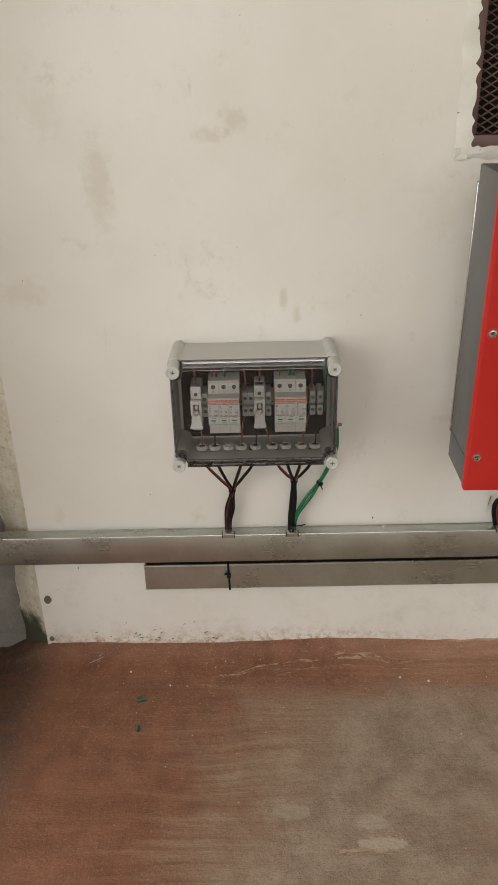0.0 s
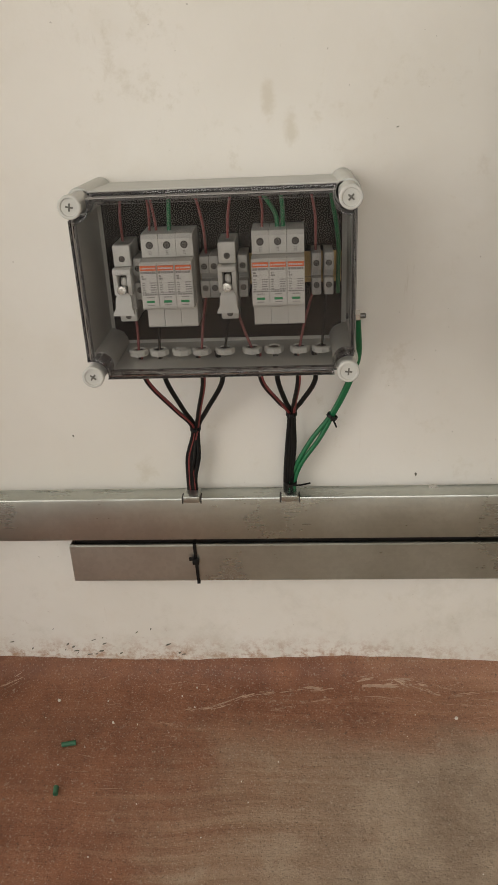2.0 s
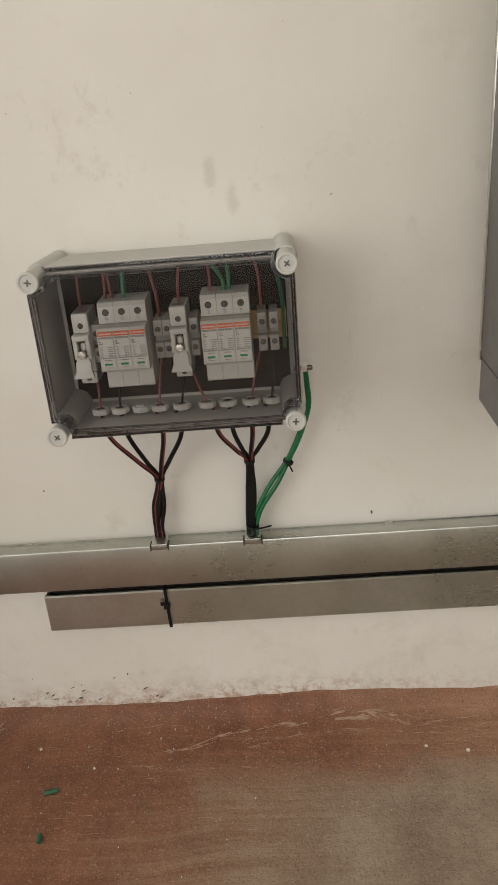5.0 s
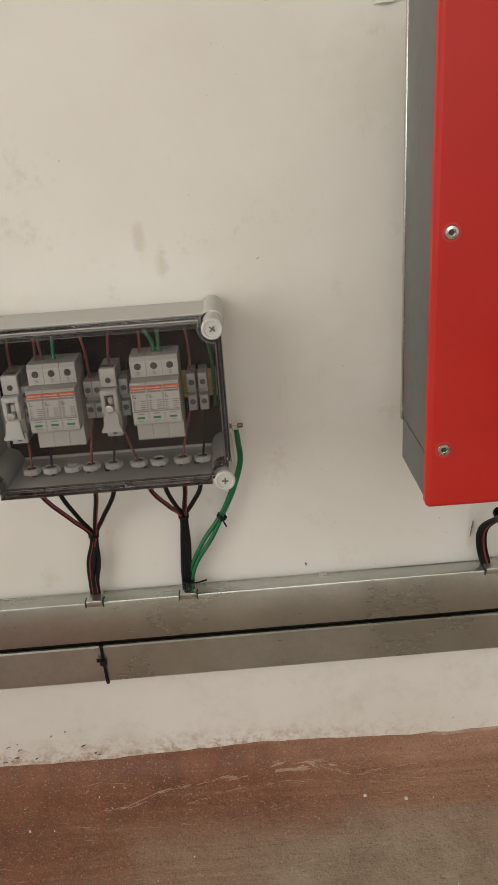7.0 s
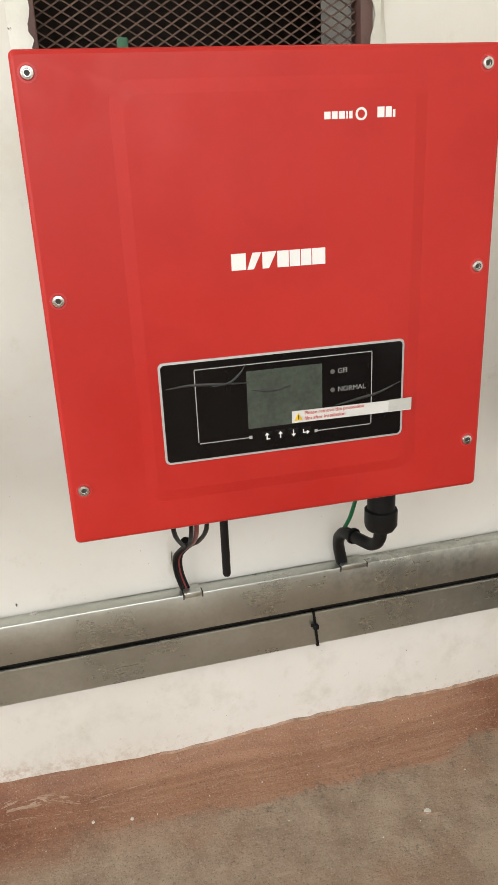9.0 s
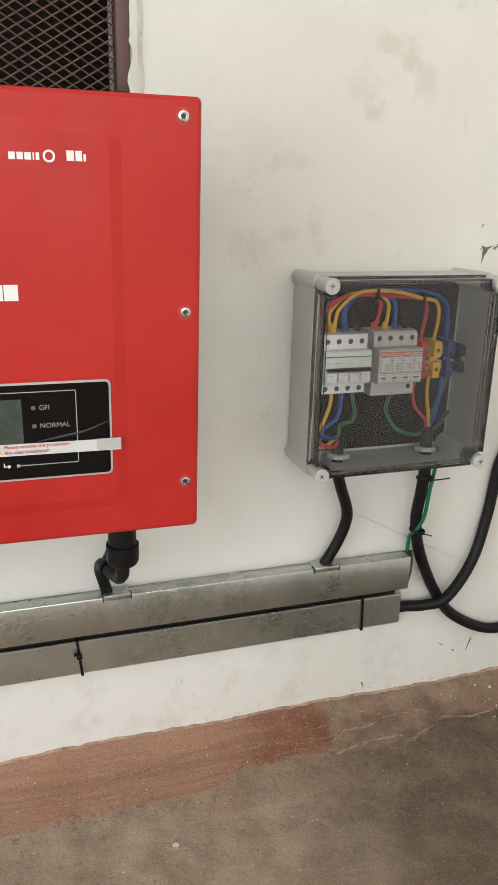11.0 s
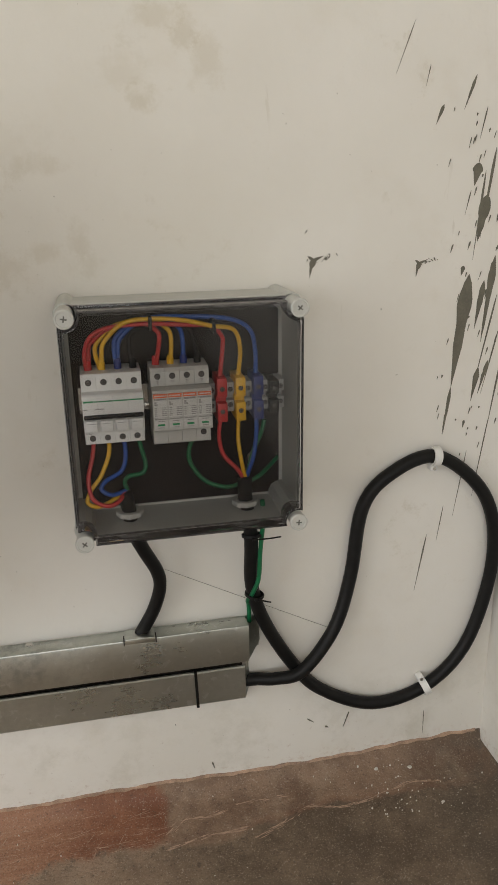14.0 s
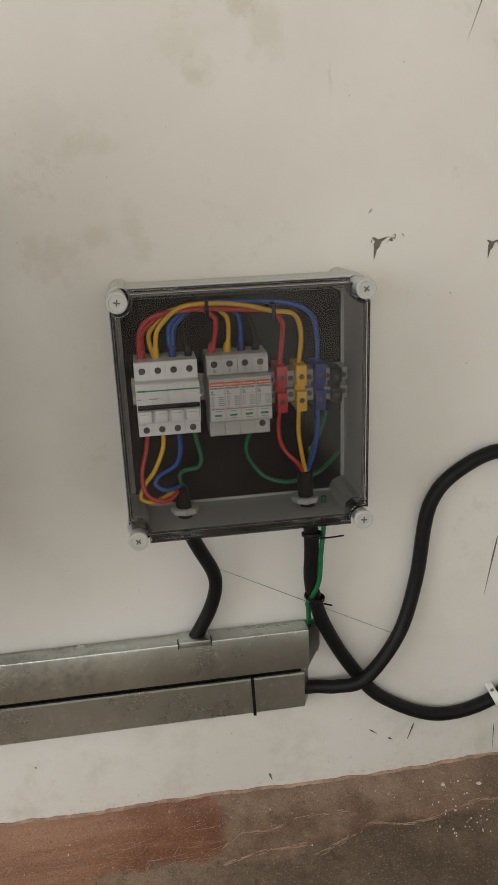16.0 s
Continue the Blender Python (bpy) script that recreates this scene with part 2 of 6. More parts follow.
    # pale filler patch and a rough pitted place beside it: x, y, half sizes, colour
    for px, py, rx, ry, tone in ((0.206, 0.889, 0.042, 0.013, (0.47, 0.395, 0.30)), (0.19, 0.932, 0.03, 0.016, (0.40, 0.33, 0.25)), (0.05, 0.955, 0.035, 0.018, (0.36, 0.29, 0.215))):
        dx = m.math("DIVIDE", m.math("SUBTRACT", x, px), rx)
        dy = m.math("DIVIDE", m.math("SUBTRACT", y, py), ry)
        d = m.math("SQRT", m.math("ADD", m.math("MULTIPLY", dx, dx), m.math("MULTIPLY", dy, dy)))
        d = m.math("ADD", d, m.math("MULTIPLY", m.math("SUBTRACT", speck, 0.5), 1.6))
        c = m.mix(m.ramp(d, 1.15, 0.8, 0, 0.75), c, tone)
    m.colour(c)
    m.roughness(m.ramp(mid, 0.3, 0.7, 0.42, 0.7))
    m.bump(m.math("ADD", m.math("ADD", m.math("MULTIPLY", mid, 1.2), m.math("MULTIPLY", hair, 0.3)), m.math("ADD", m.math("MULTIPLY", fine, 0.6), m.math("MULTIPLY", speck, 1.1))), 0.8, 0.0024)
    return m.mat


def galvanised():
    m = Nodes("galvanised_steel", 0.35, 0.95)
    x, y, z = m.axes()
    sp = m.add("ShaderNodeTexVoronoi")
    m.link(m.pos, sp.inputs["Vector"])
    sp.inputs["Scale"].default_value = 170
    spot = m.add("ShaderNodeRGBToBW")
    m.link(sp.outputs["Color"], spot.inputs[0])
    cloud, blot = m.noise(9, 5, 0.6), m.noise(42, 7, 0.72)
    brushed = m.noise(1.0, 4, 0.6, m.scaled(10, 300, 320))
    c = m.mix(m.ramp(cloud, 0.35, 0.7), (0.475, 0.490, 0.450), (0.575, 0.590, 0.545))
    c = m.mix(m.ramp(spot.outputs[0], 0.3, 0.8, 0, 0.22), c, (0.42, 0.435, 0.40))
    c = m.mix(m.ramp(brushed, 0.40, 0.70, 0, 0.12), c, (0.62, 0.63, 0.59))
    c = m.mix(m.ramp(m.noise(26, 6, 0.7), 0.60, 0.72, 0, 0.12), c, (0.40, 0.33, 0.26))
    # dark tarnish and pale zinc bloom towards the far end
    tar = m.math("MULTIPLY", m.math("MULTIPLY", m.ramp(x, 0.66, 0.80), m.ramp(x, 1.10, 0.92)), m.ramp(blot, 0.42, 0.62, 0, 0.6))
    tar = m.math("MULTIPLY", tar, m.ramp(m.math("ADD", z, m.math("MULTIPLY", cloud, 0.05)), 0.335, 0.365, 0.25, 1.0))
    c = m.mix(tar, c, (0.25, 0.255, 0.245))
    bloom = m.math("MULTIPLY", m.ramp(x, 0.70, 0.95), m.ramp(m.noise(55, 4, 0.6, None, 0.8), 0.60, 0.68, 0, 0.5))
    c = m.mix(bloom, c, (0.70, 0.715, 0.70))
    m.colour(c)
    f = m.math("ADD", m.math("MULTIPLY", cloud, 0.8), m.math("MULTIPLY", brushed, 0.2))
    m.roughness(m.math("ADD", m.ramp(f, 0.3, 0.7, 0.25, 0.36), m.math("MULTIPLY", m.math("ADD", tar, bloom), 0.15)))
    m.bump(m.math("ADD", m.math("MULTIPLY", brushed, 0.3), m.math("MULTIPLY", m.noise(6, 3), 4.0)), 0.06, 0.0008)
    return m.mat


def red_paint():
    m = Nodes("red_powder_coat", 0.42, 0, 0.32)
    f = m.noise(7, 5, 0.6)
    c = m.mix(m.ramp(f, 0.3, 0.7), (0.42, 0.017, 0.012), (0.47, 0.023, 0.016))
    c = m.mix(m.ramp(m.noise(24, 5), 0.62, 0.78, 0, 0.35), c, (0.37, 0.013, 0.009))
    m.colour(c)
    m.roughness(m.ramp(m.noise(16, 6, 0.65), 0.3, 0.7, 0.36, 0.5))
    m.bump(m.noise(900, 2), 0.10, 0.0004)
    return m.mat


def pane_plastic(name, tint, ior, veil):
    """Clear sheet: see-through with a glossy surface."""
    m = Nodes(name)
    clear, gloss, both, fr = m.add("ShaderNodeBsdfTransparent"), m.add("ShaderNodeBsdfGlossy"), m.add("ShaderNodeMixShader"), m.add("ShaderNodeFresnel")
    clear.inputs[0].default_value = (*tint, 1)
    fr.inputs["IOR"].default_value = ior
    m.link(m.ramp(m.noise(30, 6, 0.7), 0.45, 0.75, 0.03, 0.16), gloss.inputs["Roughness"])
    m.link(fr.outputs[0], both.inputs[0])
    m.link(clear.outputs[0], both.inputs[1])
    m.link(gloss.outputs[0], both.inputs[2])
    # pale diffuse veil: thin dust, plus a painted stand-in for the rim's reflections
    haze, last = m.add("ShaderNodeBsdfDiffuse"), m.add("ShaderNodeMixShader")
    haze.inputs[0].default_value = (0.72, 0.70, 0.70, 1)
    m.link(m.ramp(m.noise(14, 6, 0.7), 0.3, 0.75, veil * 0.6, veil * 1.5), last.inputs[0])
    m.link(both.outputs[0], last.inputs[1])
    m.link(haze.outputs[0], last.inputs[2])
    m.link(last.outputs[0], m.tree.nodes["Material Output"].inputs["Surface"])
    return m.mat


def rough_plaster():
    m = Nodes("broken_lime_plaster", 0.85, 0, 0.2)
    a, b = m.noise(22, 6, 0.65), m.noise(90, 5, 0.6)
    x, y, z = m.axes()
    c = m.mix(m.ramp(a, 0.35, 0.65), (0.66, 0.61, 0.49), (0.82, 0.78, 0.68))
    c = m.mix(m.ramp(b, 0.58, 0.7, 0, 0.6), c, (0.40, 0.33, 0.23))
    c = m.mix(m.ramp(m.math("ADD", z, m.math("MULTIPLY", a, 0.12)), 0.20, 0.155), c, (0.105, 0.105, 0.075))
    m.colour(c)
    m.bump(m.math("ADD", a, m.math("MULTIPLY", b, 0.5)), 0.9, 0.006)
    return m.mat


def flaked_trim():
    m = Nodes("flaked_white_trim", 0.6, 0, 0.3)
    a = m.noise(55, 6, 0.7)
    c = m.mix(m.ramp(m.noise(12, 5), 0.3, 0.7), (0.60, 0.58, 0.50), (0.74, 0.72, 0.66))
    c = m.mix(m.ramp(a, 0.63, 0.66), c, (0.10, 0.06, 0.045))
    m.colour(c)
    m.bump(a, 0.6, 0.003)
    return m.mat


WALL, FLOOR, STEEL, RED, CLEAR, PANE = wall_paint(), floor_finish(), galvanised(), red_paint(), pane_plastic("clear_polycarbonate_rim", (0.90, 0.885, 0.895), 1.47, 0.012), pane_plastic("smoky_clear_sheet", (0.95, 0.945, 0.94), 1.40, 0.004)
PLASTER, TRIM = rough_plaster(), flaked_trim()
RIDGE = plain("old_paint_lip", (0.40, 0.27, 0.19), 0.7, 0, 0.45, 45, 0.2)
CEMENT = plain("grey_cement_render", (0.27, 0.26, 0.24), 0.85, 0, 0.2, 18, 0.4)
WHITEWASH = plain("whitewash", (0.72, 0.69, 0.62), 0.7, 0, 0.06, 6, 0.2)
BROWN = plain("brown_enamel", (0.105, 0.055, 0.045), 0.45, 0, 0.2, 40, 0.15)
MESHM = plain("dull_brown_mesh", (0.125, 0.080, 0.064), 0.5, 0.2, 0.2, 60)
DARK = plain("shade_dark_interior", (0.06, 0.045, 0.035), 0.9, 0, 0.2, 10)
GREYBOX = plain("light_grey_abs", (0.50, 0.50, 0.465), 0.42, 0, 0.05, 35, 0.06)
CAPM = plain("pale_grey_nylon", (0.50, 0.495, 0.46), 0.42, 0, 0.05, 80, 0.05)
DEVICE = plain("device_grey_plastic", (0.54, 0.535, 0.505), 0.4, 0, 0.05, 70, 0.05)
SCRAPGREEN = plain("dusty_green_pvc", (0.03, 0.115, 0.06), 0.6, 0, 0.25, 90)
DEVWHITE = plain("device_white_plastic", (0.78, 0.78, 0.76), 0.35, 0, 0.04, 70, 0.04)
TERMGREY = plain("terminal_grey_nylon", (0.33, 0.33, 0.315), 0.45, 0, 0.08, 90, 0.05)
PLATE = plain("dark_bakelite_sheet", (0.008, 0.006, 0.0055), 0.6, 0, 0.3, 25, 0, 0.12)
CHARCOAL = plain("charcoal_powder_coat", (0.115, 0.11, 0.105), 0.5, 0, 0.08, 50, 0.1)
BLACK = plain("black_pvc", (0.008, 0.0077, 0.0074), 0.48, 0, 0.3, 90, 0.1, 0.22)
BLACKGLOSS = plain("gloss_black_overlay", (0.006, 0.005, 0.005), 0.12, 0, 0.2, 30, 0.02, 0.16)
REDWIRE = plain("red_pvc", (0.50, 0.030, 0.030), 0.4, 0, 0.12, 90)
THINRED = plain("dull_red_pvc", (0.19, 0.035, 0.034), 0.4, 0, 0.12, 90)
YELLOW = plain("yellow_pvc", (0.70, 0.40, 0.015), 0.4, 0, 0.1, 90)
BLUE = plain("blue_pvc", (0.014, 0.075, 0.34), 0.4, 0, 0.15, 90)
DARKBLUE = plain("dark_blue_nylon", (0.012, 0.025, 0.16), 0.4, 0, 0.15, 90)
GREEN = plain("green_pvc", (0.006, 0.13, 0.047), 0.4, 0, 0.15, 90)
WHITE = plain("white_print", (0.80, 0.80, 0.78), 0.45, 0, 0.03, 60, 0)
ORANGE = plain("orange_print", (0.78, 0.17, 0.06), 0.45, 0, 0.05, 60, 0)
INK = plain("grey_ink", (0.25, 0.24, 0.235), 0.5, 0, 0.1, 60, 0)
EDGEGREY = plain("silver_grey_print", (0.42, 0.42, 0.41), 0.45, 0, 0.05, 60, 0)
FAINT = plain("faint_grey_print", (0.30, 0.30, 0.29), 0.5, 0, 0.05, 60, 0)
LABEL = plain("label_paper", (0.64, 0.635, 0.61), 0.45, 0, 0.03, 60, 0)
GREENPRINT = plain("green_print", (0.02, 0.27, 0.10), 0.4, 0, 0.05, 60, 0)
REDINK = plain("red_ink", (0.52, 0.05, 0.05), 0.5, 0, 0.05, 60, 0)
AMBER = plain("amber_print", (0.80, 0.52, 0.02), 0.45, 0, 0.05, 60, 0)
FILM = plain("wrinkled_clear_film", (0.022, 0.022, 0.022), 0.35, 0, 0.5, 90, 0)
LCD = plain("unlit_lcd", (0.062, 0.074, 0.060), 0.16, 0, 0.25, 25, 0, 0.25)
SILVER = plain("nickel_plate", (0.60, 0.59, 0.56), 0.25, 1.0, 0.1, 90, 0.05)
BRASS = plain("dull_brass", (0.42, 0.31, 0.14), 0.38, 1.0, 0.15, 90, 0.05)
DULLSTEEL = plain("dull_screw_steel", (0.17, 0.165, 0.16), 0.4, 0.9, 0.2, 90, 0.05)
# dark grey for the shade down in the lid screws' cross slots
CROSS = plain("shaded_cross_slot", (0.12, 0.115, 0.10), 0.6, 0.2, 0.2, 90)
# near-black for the shade in gaps and recesses; also rubber insert and printed exclamation
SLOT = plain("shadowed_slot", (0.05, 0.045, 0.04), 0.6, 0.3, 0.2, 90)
SPLASH = plain("dark_olive_splash", (0.135, 0.125, 0.095), 0.5, 0, 0.2, 40, 0.1)
SCUFF = plain("chalky_scuff", (0.41, 0.285, 0.205), 0.8, 0, 0.25, 60, 0.1)
CHIP = plain("white_plaster_chip", (0.62, 0.60, 0.54), 0.8, 0, 0.1, 90, 0.3)
NYLONWHITE = plain("white_nylon", (0.74, 0.73, 0.70), 0.4, 0, 0.05, 90, 0.05)

# ---- mesh helpers ----


def finish(bm, smooth=35):
    me = bpy.data.meshes.new("mesh")
    bmesh.ops.recalc_face_normals(bm, faces=bm.faces)
    bm.to_mesh(me)
    bm.free()
    me.shade_smooth()
    me.set_sharp_from_angle(angle=radians(smooth))
    return me


def part(name, bm, material, parent, label="", smooth=35):
    """Links a bmesh as one mesh object under a thing or a part."""
    ob = new(name, finish(bm, smooth))
    ob.data.materials.append(material)
    if parent is not None:
        ob.parent = parent
        if parent.type == "EMPTY":
            ob.matrix_parent_inverse = Matrix.Translation(parent.location).inverted()
    return tagged(ob, label)


def thing(name, base, label, category, group=""):
    ob = new(name)
    ob.location = base
    ob.empty_display_size = 0.02
    return tagged(ob, label, category, group)


def single(name, bm, material, label, category, group="", kind="", smooth=35):
    return tagged(part(name, bm, material, None, "", smooth), label, category, group, kind)


def solid(bm, x0, x1, y0, y1, z0, z1, bevel=0.0, seg=2):
    """A box with rounded edges, added to bm."""
    made = bmesh.ops.create_cube(bm, size=1.0, matrix=Matrix.LocRotScale(((x0 + x1) / 2, (y0 + y1) / 2, (z0 + z1) / 2), None, (x1 - x0, y1 - y0, z1 - z0)))
    if bevel:
        edges = {e for v in made["verts"] for e in v.link_edges}
        bmesh.ops.bevel(bm, geom=list(edges), offset=bevel, segments=seg, affect="EDGES", profile=0.5)
    return bm


def block(*a, **k):
    return solid(bmesh.new(), *a, **k)


def loop(bm, pts):
    return [bm.verts.new(p) for p in pts]


def bridge(bm, a, b):
    n = len(a)
    for i in range(n):
        bm.faces.new((a[i], a[(i + 1) % n], b[(i + 1) % n], b[i]))


def lathe(bm, c, axis, profile, seg=20):
    """A turned form: profile of (along, radius) round the axis through c."""
    rot = Vector((0, 0, 1)).rotation_difference(Vector(axis)).to_matrix()
    rings = []
    for a, r in profile:
        rings.append(loop(bm, [Vector(c) + rot @ Vector((r * math.cos(2 * math.pi * i / seg), r * math.sin(2 * math.pi * i / seg), a)) for i in range(seg)]))
    for a, b in zip(rings, rings[1:]):
        bridge(bm, a, b)
    bm.faces.new(rings[0])
    bm.faces.new(rings[-1])
    return bm


def smooth_line(pts, step=6):
    """Points of a Catmull-Rom curve through pts."""
    p = [Vector(q) for q in pts]
    p = [2 * p[0] - p[1], *p, 2 * p[-1] - p[-2]]
    out = []
    for a, b, c, d in zip(p, p[1:], p[2:], p[3:]):
        for i in range(step):
            t = i / step
            out.append(0.5 * (2 * b + (c - a) * t + (2 * a - 5 * b + 4 * c - d) * t * t + (3 * b - a - 3 * c + d) * t ** 3))
    return out + [p[-2]]


def tube(bm, pts, r, seg=10, step=6):
    line = smooth_line(pts, step)
    up, rings = None, []
    for i, p in enumerate(line):
        d = (line[min(i + 1, len(line) - 1)] - line[max(i - 1, 0)]).normalized()
        if up is None:
            up = d.orthogonal().normalized()
        up = (up - d * up.dot(d)).normalized()
        side = d.cross(up)
        rings.append(loop(bm, [p + r * (math.cos(2 * math.pi * k / seg) * up + math.sin(2 * math.pi * k / seg) * side) for k in range(seg)]))
    for a, b in zip(rings, rings[1:]):
        bridge(bm, a, b)
    bm.faces.new(rings[0])
    bm.faces.new(rings[-1])
    return bm


def wire(name, pts, r, material, label, category="wire", group=""):
    return single(name, tube(bmesh.new(), pts, r), material, label, category, group, smooth=60)


def extrude_xz(bm, outline, y0, y1, bevel=0.0):
    """A plate with an outline in x, z from y0 to y1; the y0 edge rounded."""
    front = loop(bm, [(x, y0, z) for x, z in outline])
    back = loop(bm, [(x, y1, z) for x, z in outline])
    bridge(bm, front, back)
    f = bm.faces.new(front)
    bm.faces.new(back)
    if bevel:
        bmesh.ops.bevel(bm, geom=list(f.edges), offset=bevel, segments=2, affect="EDGES", profile=0.5)
    return bm


def rounded(x0, x1, z0, z1, r, n=5):
    out = []
    for cx, cz, a in ((x1 - r, z1 - r, 0), (x0 + r, z1 - r, 90), (x0 + r, z0 + r, 180), (x1 - r, z0 + r, 270)):
        out += [(cx + r * math.cos(radians(a + 90 * i / n)), cz + r * math.sin(radians(a + 90 * i / n))) for i in range(n + 1)]
    return out


def notched(x0, x1, z0, z1, r, n=7):
    """A rectangle whose corners are scooped out round a screw."""
    out = []
    for cx, cz, a in ((x1, z1, 270), (x0, z1, 360), (x0, z0, 90), (x1, z0, 180)):
        out += [(cx + r * math.cos(radians(a - 90 * i / n)), cz + r * math.sin(radians(a - 90 * i / n))) for i in range(n + 1)]
    return out


def lettering(name, text, size, x, y, z, material, parent, label="", tilt=0.0, align="LEFT"):
    """Flat lettering on a face that looks towards -y."""
    cu = bpy.data.curves.new("text", "FONT")
    cu.body, cu.size, cu.align_x, cu.align_y, cu.extrude = text, size, align, "CENTER", 0.00012
    ob = bpy.data.objects.new("text", cu)
    me = bpy.data.meshes.new_from_object(ob)
    bpy.data.objects.remove(ob)
    me.transform(pose(x, y, z, 90, 0, 0) @ pose(0, 0, 0, 0, 0, tilt))
    made = new(name, me)
    made.data.materials.clear()
    made.data.materials.append(material)
    made.parent = parent
    if parent.type == "EMPTY":
        made.matrix_parent_inverse = Matrix.Translation(parent.location).inverted()
    return tagged(made, label)


# ---- structure ----
W = 1.345
EAST = 1.712


def wall_panel(xs, zs, y0, y1, holes):
    """A wall of thickness y0..y1 on a grid of xs, zs, open in the cells named in holes."""
    bm = bmesh.new()
    for i in range(len(xs) - 1):
        for j in range(len(zs) - 1):
            if (i, j) in holes:
                continue
            solid(bm, xs[i], xs[i + 1], y0, y1, zs[j], zs[j + 1])
    bmesh.ops.remove_doubles(bm, verts=bm.verts, dist=1e-5)
    inner = [f for f in bm.faces if any(g is not f and set(g.verts) == set(f.verts) for g in f.verts[0].link_faces)]
    bmesh.ops.delete(bm, geom=inner, context="FACES")
    return bm


single("wall_north", wall_panel((-0.48, 0.352, 0.803, EAST + 0.2), (0.0, 1.091, 1.80, 2.7), W, W + 0.2, {(1, 1)}), WALL,
       "cream lime-washed wall with brown stains and dark splashes", "wall", kind="structure")
single("wall_east", block(EAST, EAST + 0.2, -2.4, W, 0.0, 2.7), WALL, "cream lime-washed side wall at the corner", "wall", kind="structure")


def rough_strip():
    bm = bmesh.new()
    nx, nz = 10, 130
    grid = []
    for j in range(nz + 1):
        row_ = []
        for i in range(nx + 1):
            z = 2.6 * j / nz
            edge = 0.008 * noise.noise(Vector((z * 14, 2, 6))) + 0.004 * noise.noise(Vector((z * 55, 5, 6)))
            x = -0.479 - (0.072 + edge + max(0.0, z - 0.33) * 0.2) * (1 - i / nx)
            n = noise.noise(Vector((x * 40, z * 22, 3))) * 0.006 + noise.noise(Vector((x * 130, z * 90, 8))) * 0.003
            row_.append(bm.verts.new((x, W + 0.004 + n * min(1, (nx - i) / 2) + 0.062 * (1 - i / nx), z)))
        grid.append(row_)
    for j in range(nz):
        for i in range(nx):
            bm.faces.new((grid[j][i], grid[j][i + 1], grid[j + 1][i + 1], grid[j + 1][i]))
    back = [bm.verts.new((x, W + 0.19, z)) for x, z in ((-0.50, 0), (-0.479, 0), (-0.479, 2.6), (-0.50, 2.6))]
    bm.faces.new(back)
    return bm


single("wall_edge", rough_strip(), PLASTER, "broken cream plaster edge where the wall ends", "wall edge", kind="structure")
single("wall_set_back", block(-1.02, -0.50, W + 0.072, W + 0.20, -0.1, 2.7, bevel=0.008), CEMENT, "grey cement wall set back behind the broken edge", "wall", kind="structure")
single("wall_return", block(-0.86, -0.66, 0.98, W + 0.071, -0.1, 2.7, bevel=0.008), WHITEWASH, "whitewashed wall end standing out beside the broken edge", "wall", kind="structure")
single("wall_northwest", block(-1.9, -1.021, W, W + 0.2, 0.0, 2.7), WHITEWASH, "plain whitewashed wall beyond the return", "wall", kind="structure")
single("wall_south", wall_panel((-1.9, -0.80, 1.40, EAST + 0.2), (0.0, 0.8, 2.42, 2.7), -2.6, -2.4, {(1, 1)}), WHITEWASH,
       "plain whitewashed wall with a wide opening", "wall", kind="structure")
west = wall_panel((-2.4, -1.9, 0.85, W + 0.26), (0.0, 0.25, 2.35, 2.7), 0, 0.2, {(1, 1)})
bmesh.ops.transform(west, matrix=Matrix.Translation((-1.7, 0, 0)) @ Matrix.Rotation(radians(90), 4, "Z"), verts=west.verts)
single("wall_west", west, WHITEWASH, "plain whitewashed wall with a wide opening", "wall", kind="structure")
single("ceiling", block(-1.9, EAST + 0.2, -2.6, W + 0.2, 2.7, 2.85), WHITEWASH, "plain whitewashed ceiling slab", "ceiling", kind="structure")
# the room behind the mesh opening; its shade is put into a dark colour
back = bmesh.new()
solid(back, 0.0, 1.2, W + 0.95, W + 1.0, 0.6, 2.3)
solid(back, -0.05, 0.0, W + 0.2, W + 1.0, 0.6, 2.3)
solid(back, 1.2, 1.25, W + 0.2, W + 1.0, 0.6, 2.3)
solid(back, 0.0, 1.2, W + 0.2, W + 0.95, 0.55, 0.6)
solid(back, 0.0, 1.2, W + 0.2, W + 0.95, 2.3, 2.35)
single("room_behind", back, DARK, "room behind the mesh opening, coloured dark for its shade", "room", kind="structure")


def cove(d):
    """Height of the coved floor edge at a distance d from a wall."""
    pts = ((0.0, 0.067), (0.004, 0.054), (0.012, 0.043), (0.025, 0.034), (0.05, 0.026), (0.1, 0.016), (0.19, 0.005), (0.26, 0.0))
    for (a, h), (b, g) in zip(pts, pts[1:]):
        if d < b:
            return h + (g - h) * (d - a) / (b - a)
    return 0.0


